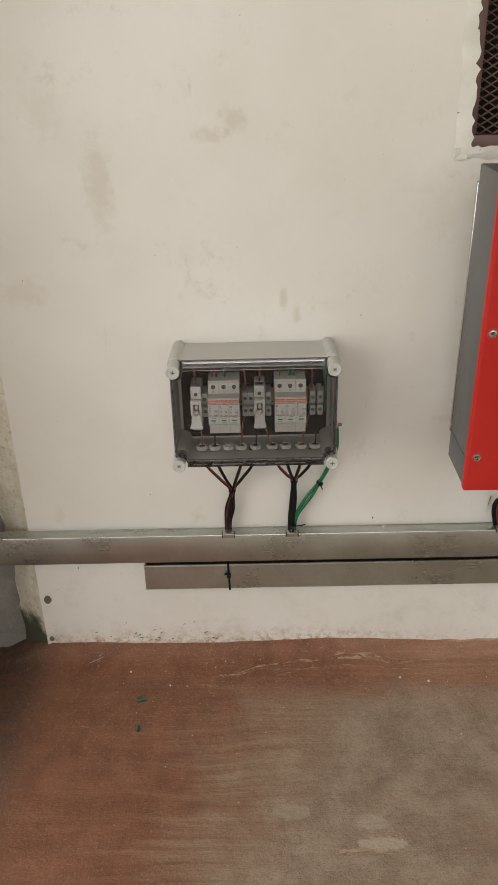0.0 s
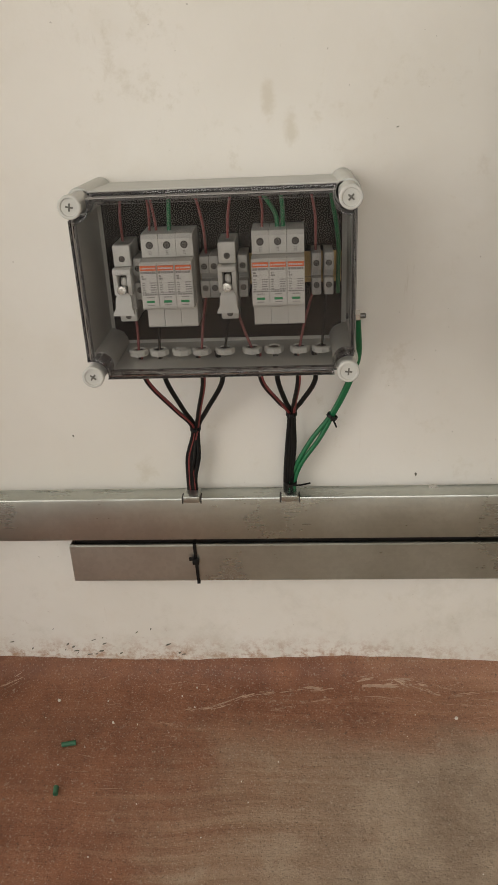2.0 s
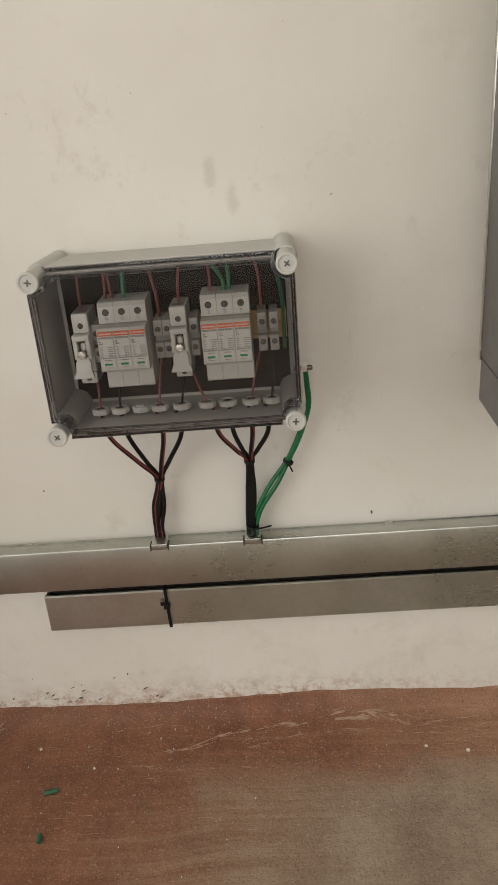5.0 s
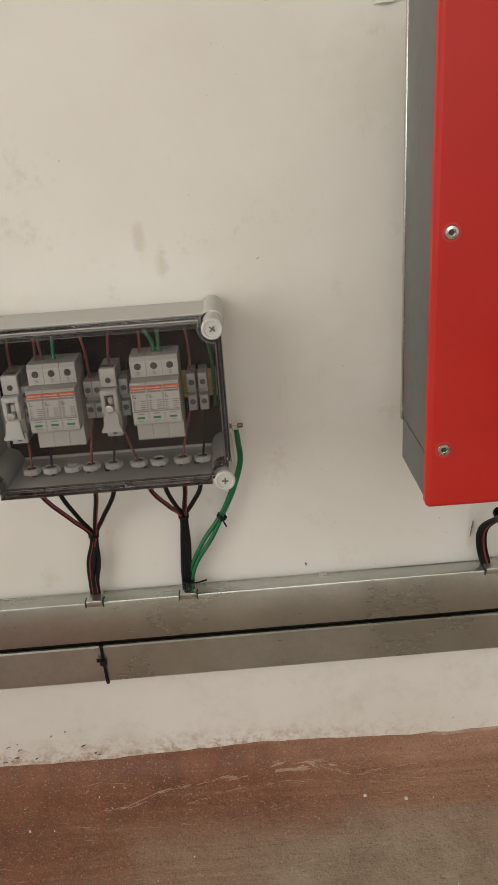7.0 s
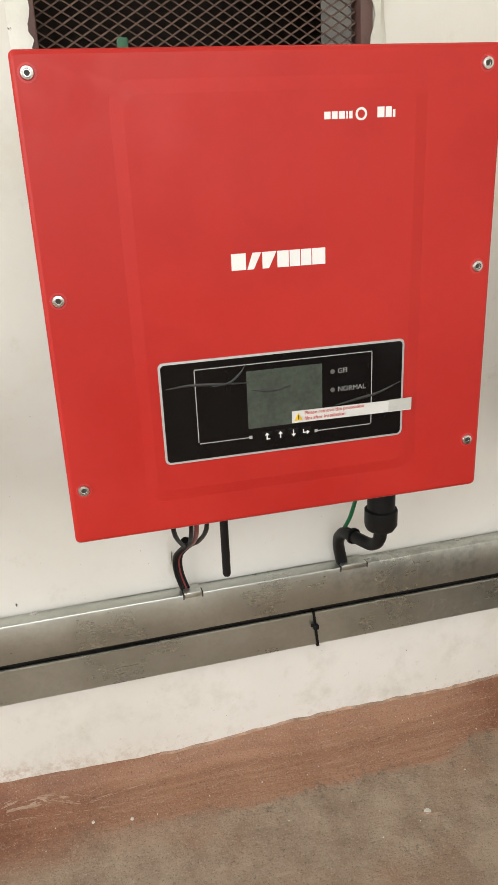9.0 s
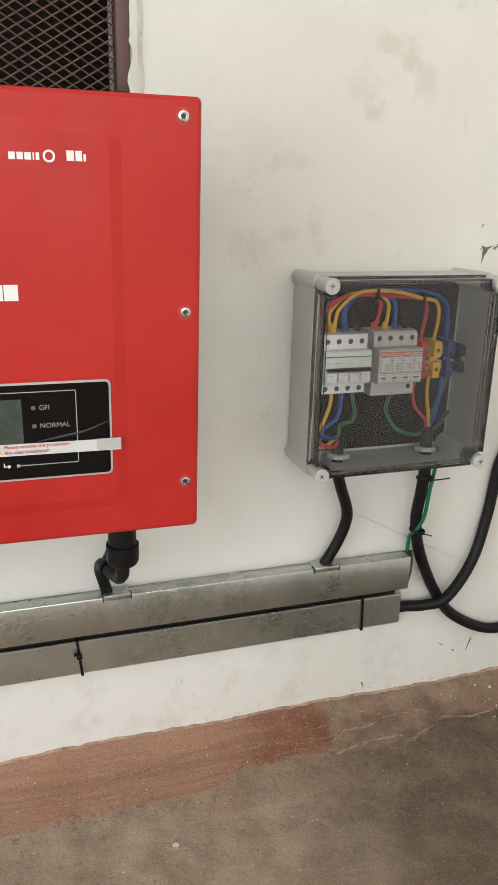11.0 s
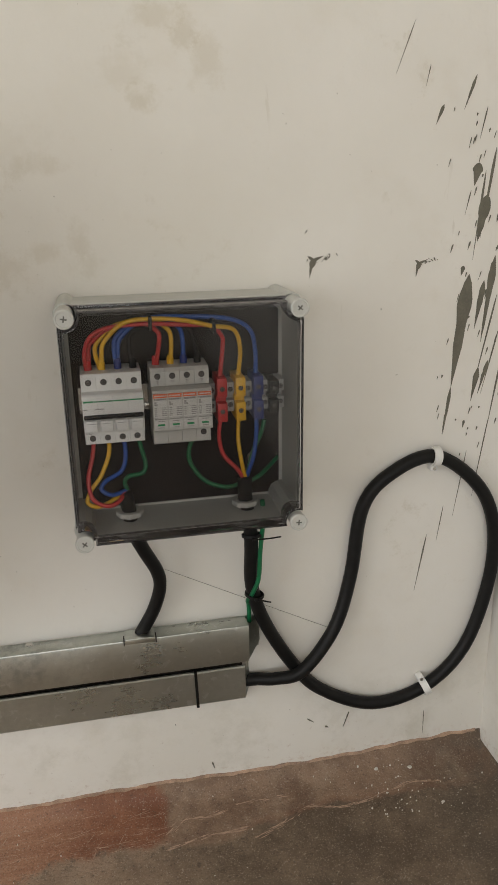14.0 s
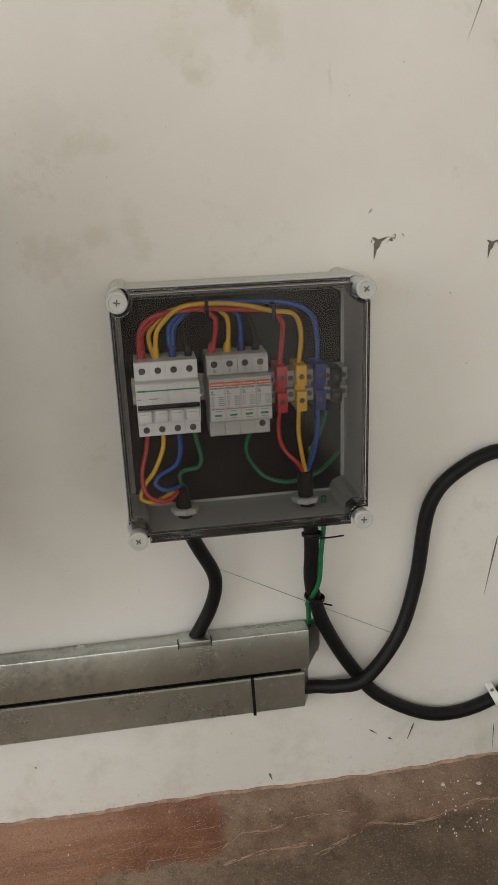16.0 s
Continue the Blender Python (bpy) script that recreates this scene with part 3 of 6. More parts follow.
def floor_sheet():
    bm = bmesh.new()
    xs = [-1.9, -1.2, -0.8] + [-0.6 + 0.0186 * i for i in range(124)] + [EAST - 0.012, EAST - 0.004, EAST - 0.0005]
    xs = [v for v in xs if v <= EAST - 0.0004]
    ys = [-2.6, -1.5, -0.6, 0.0] + [0.3 + 0.03 * i for i in range(26)] + [1.1 + 0.0125 * i for i in range(17)] + [1.311, 1.32, 1.327, 1.333, 1.338, 1.3415, 1.3435, 1.3447, 1.43]
    grid = []
    for y in ys:
        line = []
        for x in xs:
            ne = cove(max(W - y, 0.0003)) * (1.0 + 0.16 * noise.noise(Vector((x * 3.1, 0.3, 0))) + 0.05 * noise.noise(Vector((x * 30, 2, 0))))
            if x < -0.47:
                ne *= max(0.0, 1 - (-0.47 - x) / 0.13)
            ea = cove(EAST - x) * 0.8
            h = max(ne, ea) + 0.0016 * noise.noise(Vector((x * 9, y * 9, 5)))
            line.append(bm.verts.new((x, y, h)))
        grid.append(line)
    for a, b in zip(grid, grid[1:]):
        for i in range(len(xs) - 1):
            bm.faces.new((a[i], a[i + 1], b[i + 1], b[i]))
    return bm


single("floor", floor_sheet(), FLOOR, "worn red-oxide cement floor with coved edge", "floor", kind="structure", smooth=80)


def paint_ridge():
    """Uneven lip of old paint where the wall meets the coved floor."""
    bm = bmesh.new()
    rows = []
    n = 420
    for i in range(n + 1):
        x = 0.42 + (EAST - 0.43) * i / n
        top = 0.067 * (1.0 + 0.16 * noise.noise(Vector((x * 3.1, 0.3, 0))) + 0.05 * noise.noise(Vector((x * 30, 2, 0))))
        h = (0.0009 + 0.0018 * noise.noise(Vector((x * 24, 7, 1))) + 0.0012 * noise.noise(Vector((x * 110, 3, 1)))) * min(1.0, max(0.0, (x - 0.42) / 0.4)) - 0.0006
        d = 0.0014 + 0.0009 * noise.noise(Vector((x * 60, 1, 8)))
        h = max(h, -0.0012)
        rows.append([bm.verts.new(p) for p in ((x, W + 0.001, top + h + 0.0006), (x, W - d, top + h), (x, W - d - 0.0006, top + 0.4 * h - 0.002), (x, W - d, top - 0.006))])
    for a, b in zip(rows, rows[1:]):
        for i in range(3):
            bm.faces.new((a[i], b[i], b[i + 1], a[i + 1]))
    return bm


single("paint_edge", paint_ridge(), RIDGE, "uneven reddish paint lip along the foot of the wall", "paint edge", kind="structure", smooth=60)
single("ground", block(-40, 40, -40, 40, -0.4, -0.3), CEMENT, "pale bare ground outside", "ground", kind="structure")

# ---- mesh-covered opening in the wall ----
VX0, VX1, VZ0, VZ1 = 0.352, 0.803, 1.091, 1.80
vent = thing("ventilator", (0.58, W, VZ0), "brown framed wall opening covered with expanded metal mesh", "ventilator")
for nm, b in (("frame_side", (VX0 + 0.001, VX0 + 0.017, W - 0.004, W + 0.03, VZ0 + 0.022, VZ1 - 0.023)), ("frame_side", (VX1 - 0.019, VX1 - 0.001, W - 0.004, W + 0.03, VZ0 + 0.022, VZ1 - 0.023)),
              ("frame_bottom", (VX0 + 0.001, VX1 - 0.001, W - 0.004, W + 0.03, VZ0 + 0.001, VZ0 + 0.0215)), ("frame_top", (VX0 + 0.001, VX1 - 0.001, W - 0.004, W + 0.03, VZ1 - 0.0225, VZ1 - 0.001))):
    part(nm, block(*b, bevel=0.002), BROWN, vent, "dark brown painted frame bar")


def expanded_mesh():
    """Diamond mesh of thin slanted strands."""
    bm = bmesh.new()
    px, pz, w = 0.0225, 0.0135, 0.0011
    x0, x1, z0, z1 = VX0 + 0.015, VX1 - 0.015, VZ0 + 0.015, VZ1 - 0.015
    rows_ = int((z1 - z0) / (pz / 2))
    cols = int((x1 - x0) / (px / 2))
    y = W + 0.012
    for j in range(rows_):
        za, zb = z0 + j * pz / 2, z0 + (j + 1) * pz / 2
        for i in range(cols):
            xa, xb = x0 + i * px / 2, x0 + (i + 1) * px / 2
            p, q = ((xa, za), (xb, zb)) if (i + j) % 2 == 0 else ((xa, zb), (xb, za))
            # strands bow towards the knots
            for (ax, az), (bx, bz) in ((p, q),):
                d = Vector((bx - ax, bz - az)).normalized()
                n = Vector((-d.y, d.x)) * w
                vs = [bm.verts.new((ax + s * n.x, y + dy, az + s * n.y)) for s, dy in ((1, 0.001), (-1, -0.001))]
                vs += [bm.verts.new((bx + s * n.x, y + dy, bz + s * n.y)) for s, dy in ((-1, -0.001), (1, 0.001))]
                bk = [bm.verts.new((v.co.x, v.co.y + 0.0016, v.co.z)) for v in vs]
                bm.faces.new(vs)
                bm.faces.new(bk[::-1])
                bridge(bm, vs, bk)
    return bm


part("mesh", expanded_mesh(), MESHM, vent, "dull brown expanded metal mesh")


def ragged_trim(x0, x1, z0, z1, along):
    """A smear of plaster round the frame with an uneven inner edge."""
    bm = bmesh.new()
    n = 90
    a, b, c = [], [], []
    for i in range(n + 1):
        t = i / n
        w1 = 0.55 + 0.6 * noise.noise(Vector((t * 38, x0 * 7, z0))) + 0.7 * noise.noise(Vector((t * 120, x0 * 3, z0)))
        w2 = noise.noise(Vector((t * 20, 4, x1))) * 0.0035
        if along == "z":
            z = z0 + (z1 - z0) * t
            a.append(bm.verts.new((x0 + w2, W - 0.0005, z)))
            b.append(bm.verts.new((x0 + 0.35 * (x1 - x0), W - 0.006, z)))
            c.append(bm.verts.new((x1 + (x0 - x1) * 0.42 * w1, W - 0.0055, z)))
        else:
            x = x0 + (x1 - x0) * t
            a.append(bm.verts.new((x, W - 0.0005, z0 + w2)))
            b.append(bm.verts.new((x, W - 0.006, z0 + 0.4 * (z1 - z0))))
            c.append(bm.verts.new((x, W - 0.0055, z1 + (z0 - z1) * 0.3 * w1)))
    for i in range(n):
        bm.faces.new((a[i], a[i + 1], b[i + 1], b[i]))
        bm.faces.new((b[i], b[i + 1], c[i + 1], c[i]))
    d = [bm.verts.new((v.co.x, W + 0.002, v.co.z)) for v in c]
    for i in range(n):
        bm.faces.new((c[i], c[i + 1], d[i + 1], d[i]))
    return bm


for nm, a in (("trim_left", (0.336, 0.366, 1.075, 1.83, "z")), ("trim_right", (0.820, 0.796, 1.075, 1.83, "z")), ("trim_bottom", (0.336, 0.820, 1.075, 1.097, "x"))):
    single("trim", ragged_trim(*a), TRIM, "white plaster trim flaking to brown round the mesh opening", "trim", kind="structure")

# ---- galvanised trunking ----


def channel(bm, x0, x1, yf, yb, z0, z1, t=0.0012, r=0.003):
    """A cover with rounded front edges, open at the back."""
    prof = [(yb, z1), (yf + r, z1), (yf + 0.3 * r, z1 - 0.3 * r), (yf, z1 - r), (yf, z0 + r), (yf + 0.3 * r, z0 + 0.3 * r), (yf + r, z0), (yb, z0)]
    inn = [(yb, z1 - t), (yf + r, z1 - t), (yf + t, z1 - r), (yf + t, z0 + r), (yf + r, z0 + t), (yb, z0 + t)]
    ring = prof + inn[::-1]
    a = loop(bm, [(x0, y, z) for y, z in ring])
    b = loop(bm, [(x1, y, z) for y, z in ring])
    bridge(bm, a, b)
    bm.faces.new(a)
    bm.faces.new(b)
    return bm


UF, UT, UB = 1.307, 0.3715, 0.3060
trunk = thing("cable_trunking", (0.3, W, UB), "long galvanised steel cable trunking fixed along the wall", "trunking")
part("cover", channel(bmesh.new(), -0.95, 1.283, UF, 1.3265, UB, UT), STEEL, trunk, "galvanised cover with dull mottling")
tray = bmesh.new()
solid(tray, -0.95, 1.306, 1.3425, 1.3446, UB + 0.003, 0.3662, 0.0006, 1)
solid(tray, -0.95, 1.284, 1.3267, 1.3425, UB + 0.004, UB + 0.0055)
solid(tray, -0.95, 1.284, 1.3267, 1.3424, 0.3642, 0.3654)
part("tray", tray, STEEL, trunk, "thin backing tray with a lip against the wall")
flap = bmesh.new()
vs = [flap.verts.new(p) for p in ((1.284, UF + 0.004, UB + 0.002), (1.284, UF + 0.004, UT - 0.003), (1.304, 1.335, UT - 0.003), (1.306, 1.335, UB + 0.02))]
flap.faces.new(vs)
bmesh.ops.solidify(flap, geom=flap.faces[:], thickness=0.0012)
part("end_flap", flap, STEEL, trunk, "folded end flap")
for x0, x1 in ((-0.0735, -0.0515), (0.0555, 0.078), (0.480, 0.507), (0.734, 0.777), (1.096, 1.141)):
    tab = bmesh.new()
    solid(tab, x0, x1, UF - 0.0025, UF + 0.009, UT - 0.006, UT + 0.0035, 0.0018)
    solid(tab, x0 + 0.001, x1 - 0.001, UF + 0.006, 1.332, UT - 0.001, UT + 0.0025, 0.0008, 1)
    part("entry_tab", tab, STEEL, trunk, "bent-over tab at a cable entry")
    # dark blocks paint the shade inside the saw cuts
    for xs in (x0 - 0.002, x1 + 0.0003):
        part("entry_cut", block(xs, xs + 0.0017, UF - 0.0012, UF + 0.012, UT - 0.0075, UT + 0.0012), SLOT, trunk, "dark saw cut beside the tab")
# dark inlays, with the shade of the slots in their colour
for x in (1.215, 1.25):
    part("slot_hole", block(x - 0.010, x + 0.010, 1.3310, 1.3360, 0.3652, 0.3660), SLOT, trunk, "dark oblong slot in the lip")
LF, LT, LB = 1.3215, 0.2885, 0.2275
low = thing("lower_trunking", (0.5, W, LB), "flatter galvanised steel trunking below the main trunking", "trunking")
def open_channel(x0, x1, yf, yb, z0, z1, t=0.0012):
    """A front and a floor with a narrow rolled lip along the open top."""
    bm = bmesh.new()
    prof = [(yf + 0.005, z1), (yf + 0.002, z1), (yf, z1 - 0.002), (yf, z0 + 0.002), (yf + 0.002, z0), (yb, z0), (yb, z0 + t), (yf + 0.002, z0 + t), (yf + t, z0 + 0.002), (yf + t, z1 - 0.002), (yf + 0.002, z1 - t), (yf + 0.005, z1 - t)]
    a, b = loop(bm, [(x0, y, z) for y, z in prof]), loop(bm, [(x1, y, z) for y, z in prof])
    bridge(bm, a, b)
    bm.faces.new(a)
    bm.faces.new(b)
    return bm


part("cover", open_channel(-0.2425, 1.279, LF, 1.3443, LB, LT), STEEL, low, "galvanised front with bright rolled edge")
# dark strip painted in for the shade of the gap between the trunkings
part("shade_strip", block(-0.241, 1.278, 1.3425, 1.3446, LB + 0.002, UB - 0.001), SLOT, low, "dark strip for the shade inside the trunking")
part("end_cap", block(-0.2425, -0.2413, LF + 0.001, 1.344, LB + 0.001, LT - 0.001), STEEL, low)
flap = bmesh.new()
vs = [flap.verts.new(p) for p in ((1.2795, LF + 0.002, LB + 0.002), (1.2795, LF + 0.002, LT - 0.002), (1.287, 1.337, LT + 0.004), (1.288, 1.337, LB + 0.012))]
flap.faces.new(vs)
bmesh.ops.solidify(flap, geom=flap.faces[:], thickness=0.0012)
part("end_flap", flap, STEEL, low, "folded end flap")


def strap(x, lean, knob):
    """A black tie round the lower trunking."""
    tie = thing("cable_tie", (x, LF, LB), "black nylon tie strapped round the lower trunking", "cable tie", "ties round the lower trunking")
    bm = bmesh.new()
    w = 0.0022
    pts = [(x, 1.343, LT + 0.0012), (x, LF - 0.001, LT + 0.0012), (x + lean, LF - 0.0012, LB - 0.001), (x + lean, 1.343, LB - 0.001)]
    for p, q in zip(pts, pts[1:]):
        vs = [bm.verts.new((c[0] + s, c[1], c[2])) for c, s in ((p, -w), (p, w), (q, w), (q, -w))]
        bm.faces.new(vs)
    bmesh.ops.remove_doubles(bm, verts=bm.verts, dist=1e-5)
    bmesh.ops.solidify(bm, geom=bm.faces[:], thickness=0.0012)
    part("strap", bm, BLACK, tie)
    if knob:
        h = bmesh.new()
        solid(h, x + lean * 0.4 - 0.0045, x + lean * 0.4 + 0.0045, LF - 0.008, LF - 0.001, LT - 0.028, LT - 0.020, 0.001)
        solid(h, x + lean * 0.4 - 0.009, x + lean * 0.4 - 0.002, LF - 0.006, LF - 0.0045, LT - 0.0225, LT - 0.0165, 0.0004, 1)
        part("tie_head", h, BLACK, tie)


strap(-0.0665, 0.002, True)
strap(0.690, 0.006, True)
strap(1.200, 0.002, False)
for x in (-0.345, 0.257, 0.957):
    s = thing("fixing_screw", (x, 1.335, 0.3655), "zinc-plated screw with washer in the trunking lip", "screw", "trunking fixing screws")
    part("washer", lathe(bmesh.new(), (x, 1.335, 0.3656), (0, -0.3, 0.95), [(0, 0.0065), (0.0012, 0.0065), (0.0013, 0.004)]), SILVER, s)
    part("head", lathe(bmesh.new(), (x, 1.3346, 0.3666), (0, -0.3, 0.95), [(0, 0.0048), (0.0018, 0.0046), (0.0032, 0.003), (0.0033, 0.001)]), SILVER, s)

# ---- enclosures with clear lids ----


def cross_screw(parent, x, z, y0, y1, turn):
    """A round lid screw with a recessed face and a cross slot."""
    r = 0.0118
    d = y1 - y0
    cap = part("lid_screw", lathe(bmesh.new(), (x, y1, z), (0, -1, 0), [(0, r * 0.9), (d - 0.006, r * 0.9), (d - 0.0055, r), (d - 0.001, r), (d, r - 0.001), (d, r - 0.0028), (d - 0.0012, r - 0.0034), (d - 0.0012, 0.002)], 28), CAPM, parent, "pale grey nylon lid screw")
    # raised dark cross: the shade of the slot is in its colour
    bm = bmesh.new()
    solid(bm, -0.0038, 0.0038, -0.0006, 0.0002, -0.0008, 0.0008)
    solid(bm, -0.0008, 0.0008, -0.0007, 0.0001, -0.0038, 0.0038)
    bmesh.ops.transform(bm, matrix=pose(x, y0 + 0.0011, z, 0, turn, 0), verts=bm.verts)
    part("cross_slot", bm, CROSS, cap, "dark cross-shaped slot")


def scalloped(x0, x1, z0, z1, d, r, n=8):
    """A rectangle d outside the screw centres x0..x1, z0..z1, cut back round each screw by radius r."""
    phi = math.degrees(math.acos(max(-0.99, min(0.99, d / r))))
    out = []
    for cx, cz, turn in ((x1, z1, 0), (x0, z1, 90), (x0, z0, 180), (x1, z0, 270)):
        for i in range(n + 1):
            a = radians(turn + 360 - phi - (270 - 2 * phi) * i / n)
            out.append((cx + r * math.cos(a), cz + r * math.sin(a)))
    return out


def enclosure(label, x0, x1, z0, z1, yf, ylid, yb, inner, e):
    """A grey box with a clear lid; x0..x1, z0..z1 are the screw centres."""
    box = thing("enclosure", ((x0 + x1) / 2, yb, z0), label, "junction box", "wall enclosures")
    ox0, ox1, oz0, oz1 = x0 - e, x1 + e, z0 - e, z1 + e
    body = bmesh.new()
    out = notched(ox0, ox1, oz0, oz1, 0.012, 4)
    t = 0.0035
    inn = scalloped(x0, x1, z0, z1, e - t, 0.0150, 4)
    back_in = yb - 0.012
    a = loop(body, [(x, yb, z) for x, z in notched(ox0 + 0.0045, ox1 - 0.0045, oz0 + 0.0045, oz1 - 0.0045, 0.010, 4)])
    b = loop(body, [(x, ylid, z) for x, z in out])
    c = loop(body, [(x, ylid, z) for x, z in inn])
    d = loop(body, [(x, back_in, z) for x, z in inn])
    bridge(body, a, b)
    bridge(body, b, c)
    bridge(body, c, d)
    body.faces.new(a)
    body.faces.new(d)
    shell = part("body", body, GREYBOX, box, "light grey moulded plastic body")
    for x in (x0, x1):
        for z in (z0, z1):
            boss = lathe(bmesh.new(), (x, yb, z), (0, -1, 0), [(0, 0.0112), (0.004, 0.0120), (yb - ylid - 0.002, 0.0134), (yb - ylid, 0.0126)], 24)
            part("corner_boss", boss, GREYBOX, shell, "rounded grey corner column")
    part("gasket", extrude_frame([scalloped(x0, x1, z0, z1, e - i, 0.0142) for i in (0.001, 0.0032)], ylid - 0.0016, ylid - 0.0002), BLACK, shell, "thin black sealing gasket")
    lid = bmesh.new()
    def ring(inset, r, y):
        return loop(lid, [(x, y, z) for x, z in scalloped(x0, x1, z0, z1, e - inset, r)])

    rings = [ring(0.0004, 0.0140, ylid - 0.0018), ring(0.0004, 0.0140, ylid - 0.010), ring(0.0010, 0.0143, ylid - 0.0112), ring(0.0030, 0.0150, ylid - 0.0115),
             ring(0.0034, 0.0152, ylid - 0.0125), ring(0.0038, 0.0154, yf + 0.0085), ring(0.0050, 0.0158, yf + 0.0064), ring(0.0088, 0.0172, yf + 0.0061),
             ring(0.0088, 0.0172, yf + 0.0094), ring(0.0066, 0.0166, yf + 0.0105), ring(0.0058, 0.0163, ylid - 0.009), ring(0.0034, 0.0154, ylid - 0.0018)]
    for p, q in zip(rings, rings[1:] + rings[:1]):
        bridge(lid, p, q)
    cover = part("lid", lid, CLEAR, box, "clear polycarbonate lid with stepped rim", smooth=25)
    cover.visible_shadow = False
    part("window", extrude_xz(bmesh.new(), scalloped(x0, x1, z0, z1, e - 0.0090, 0.0174), yf + 0.0062, yf + 0.0092), PANE, cover, "smoky see-through front sheet")
    for x, z, turn in ((x0, z0, 40), (x1, z0, 5), (x0, z1, 10), (x1, z1, 40)):
        cross_screw(cover, x, z, yf, ylid, turn)
    part("mounting_plate", extrude_xz(bmesh.new(), rounded(ox0 + inner, ox1 - inner, oz0 + inner, oz1 - inner, 0.006), back_in - 0.006, back_in - 0.003), PLATE, box, "dark bakelite mounting plate")
    return cover, yf + 0.0093


def moulded_mark(cover, x, y, z, r):
    """A small date wheel moulded into the clear lid: a ring of ticks round a pip."""
    bm = bmesh.new()
    for i in range(12):
        a = 2 * math.pi * i / 12
        bmesh.ops.create_cube(bm, size=1.0, matrix=pose(x + r * math.cos(a), y, z + r * math.sin(a), 0, -math.degrees(a), 0) @ Matrix.Diagonal((0.0016, 0.0006, 0.0008, 1)))
    lathe(bm, (x, y + 0.0004, z), (0, -1, 0), [(0, 0.0012), (0.0007, 0.0010), (0.0008, 0.0003)], 10)
    part("moulded_mark", bm, CLEAR, cover, "round date wheel moulded into the lid")


def extrude_frame(outlines, y0, y1):
    bm = bmesh.new()
    a, b = outlines
    rings = [loop(bm, [(x, y, z) for x, z in o]) for o, y in ((a, y1), (a, y0), (b, y0), (b, y1))]
    for i in range(4):
        bridge(bm, rings[i], rings[(i + 1) % 4])
    return bm


def din_rail(x0, x1, z, y, material, label):
    bm = bmesh.new()
    prof = [(y, z - 0.0135), (y - 0.006, z - 0.0135), (y - 0.006, z - 0.0175), (y - 0.0072, z - 0.0175), (y - 0.0072, z - 0.0123), (y - 0.0012, z - 0.0123),
            (y - 0.0012, z + 0.0123), (y - 0.0072, z + 0.0123), (y - 0.0072, z + 0.0175), (y - 0.006, z + 0.0175), (y - 0.006, z + 0.0135), (y, z + 0.0135)]
    a = loop(bm, [(x0, yy, zz) for yy, zz in prof])
    b = loop(bm, [(x1, yy, zz) for yy, zz in prof])
    bridge(bm, a, b)
    bm.faces.new(a)
    bm.faces.new(b)
    return single("din_rail", bm, material, label, "mounting rail")


def terminal_screw(parent, x, y, z, r=0.0036):
    # well and cross coloured near-black for the shade in them
    cup = part("terminal_screw", lathe(bmesh.new(), (x, y + 0.003, z), (0, -1, 0), [(0, r), (0.0031, r), (0.0033, r * 0.9), (0.0032, r * 0.4), (0.0032, 0.0004)], 16), SLOT, parent, "dark round screw well")
    bm = bmesh.new()
    lathe(bm, (x, y, z), (0, -1, 0), [(0, r * 0.68), (0.0006, r * 0.62), (0.0006, r * 0.2)], 12)
    part("screw_head", bm, DULLSTEEL, cup)
    bm = bmesh.new()
    solid(bm, x - r * 0.5, x + r * 0.5, y - 0.0008, y - 0.0002, z - 0.0004, z + 0.0004)
    solid(bm, x - 0.0004, x + 0.0004, y - 0.0009, y - 0.0003, z - r * 0.5, z + r * 0.5)
    part("screw_cross", bm, SLOT, cup)


def bars(rows_, x0, x1, z, y, size):
    """Unreadable small print: rows of little strokes of word length."""
    bm = bmesh.new()
    rng = random.Random(int(abs(x0) * 10000) % 97)
    for zz, a, b, h in rows_:
        x = x0 + (x1 - x0) * a
        end = x0 + (x1 - x0) * b
        while x < end - 0.0006:
            w = min(end - x, rng.uniform(0.0011, 0.0032) * size)
            solid(bm, x, x + w, y - 0.00022, y, z + zz - h / 2, z + zz + h / 2)
            x += w + 0.0005
    return bm


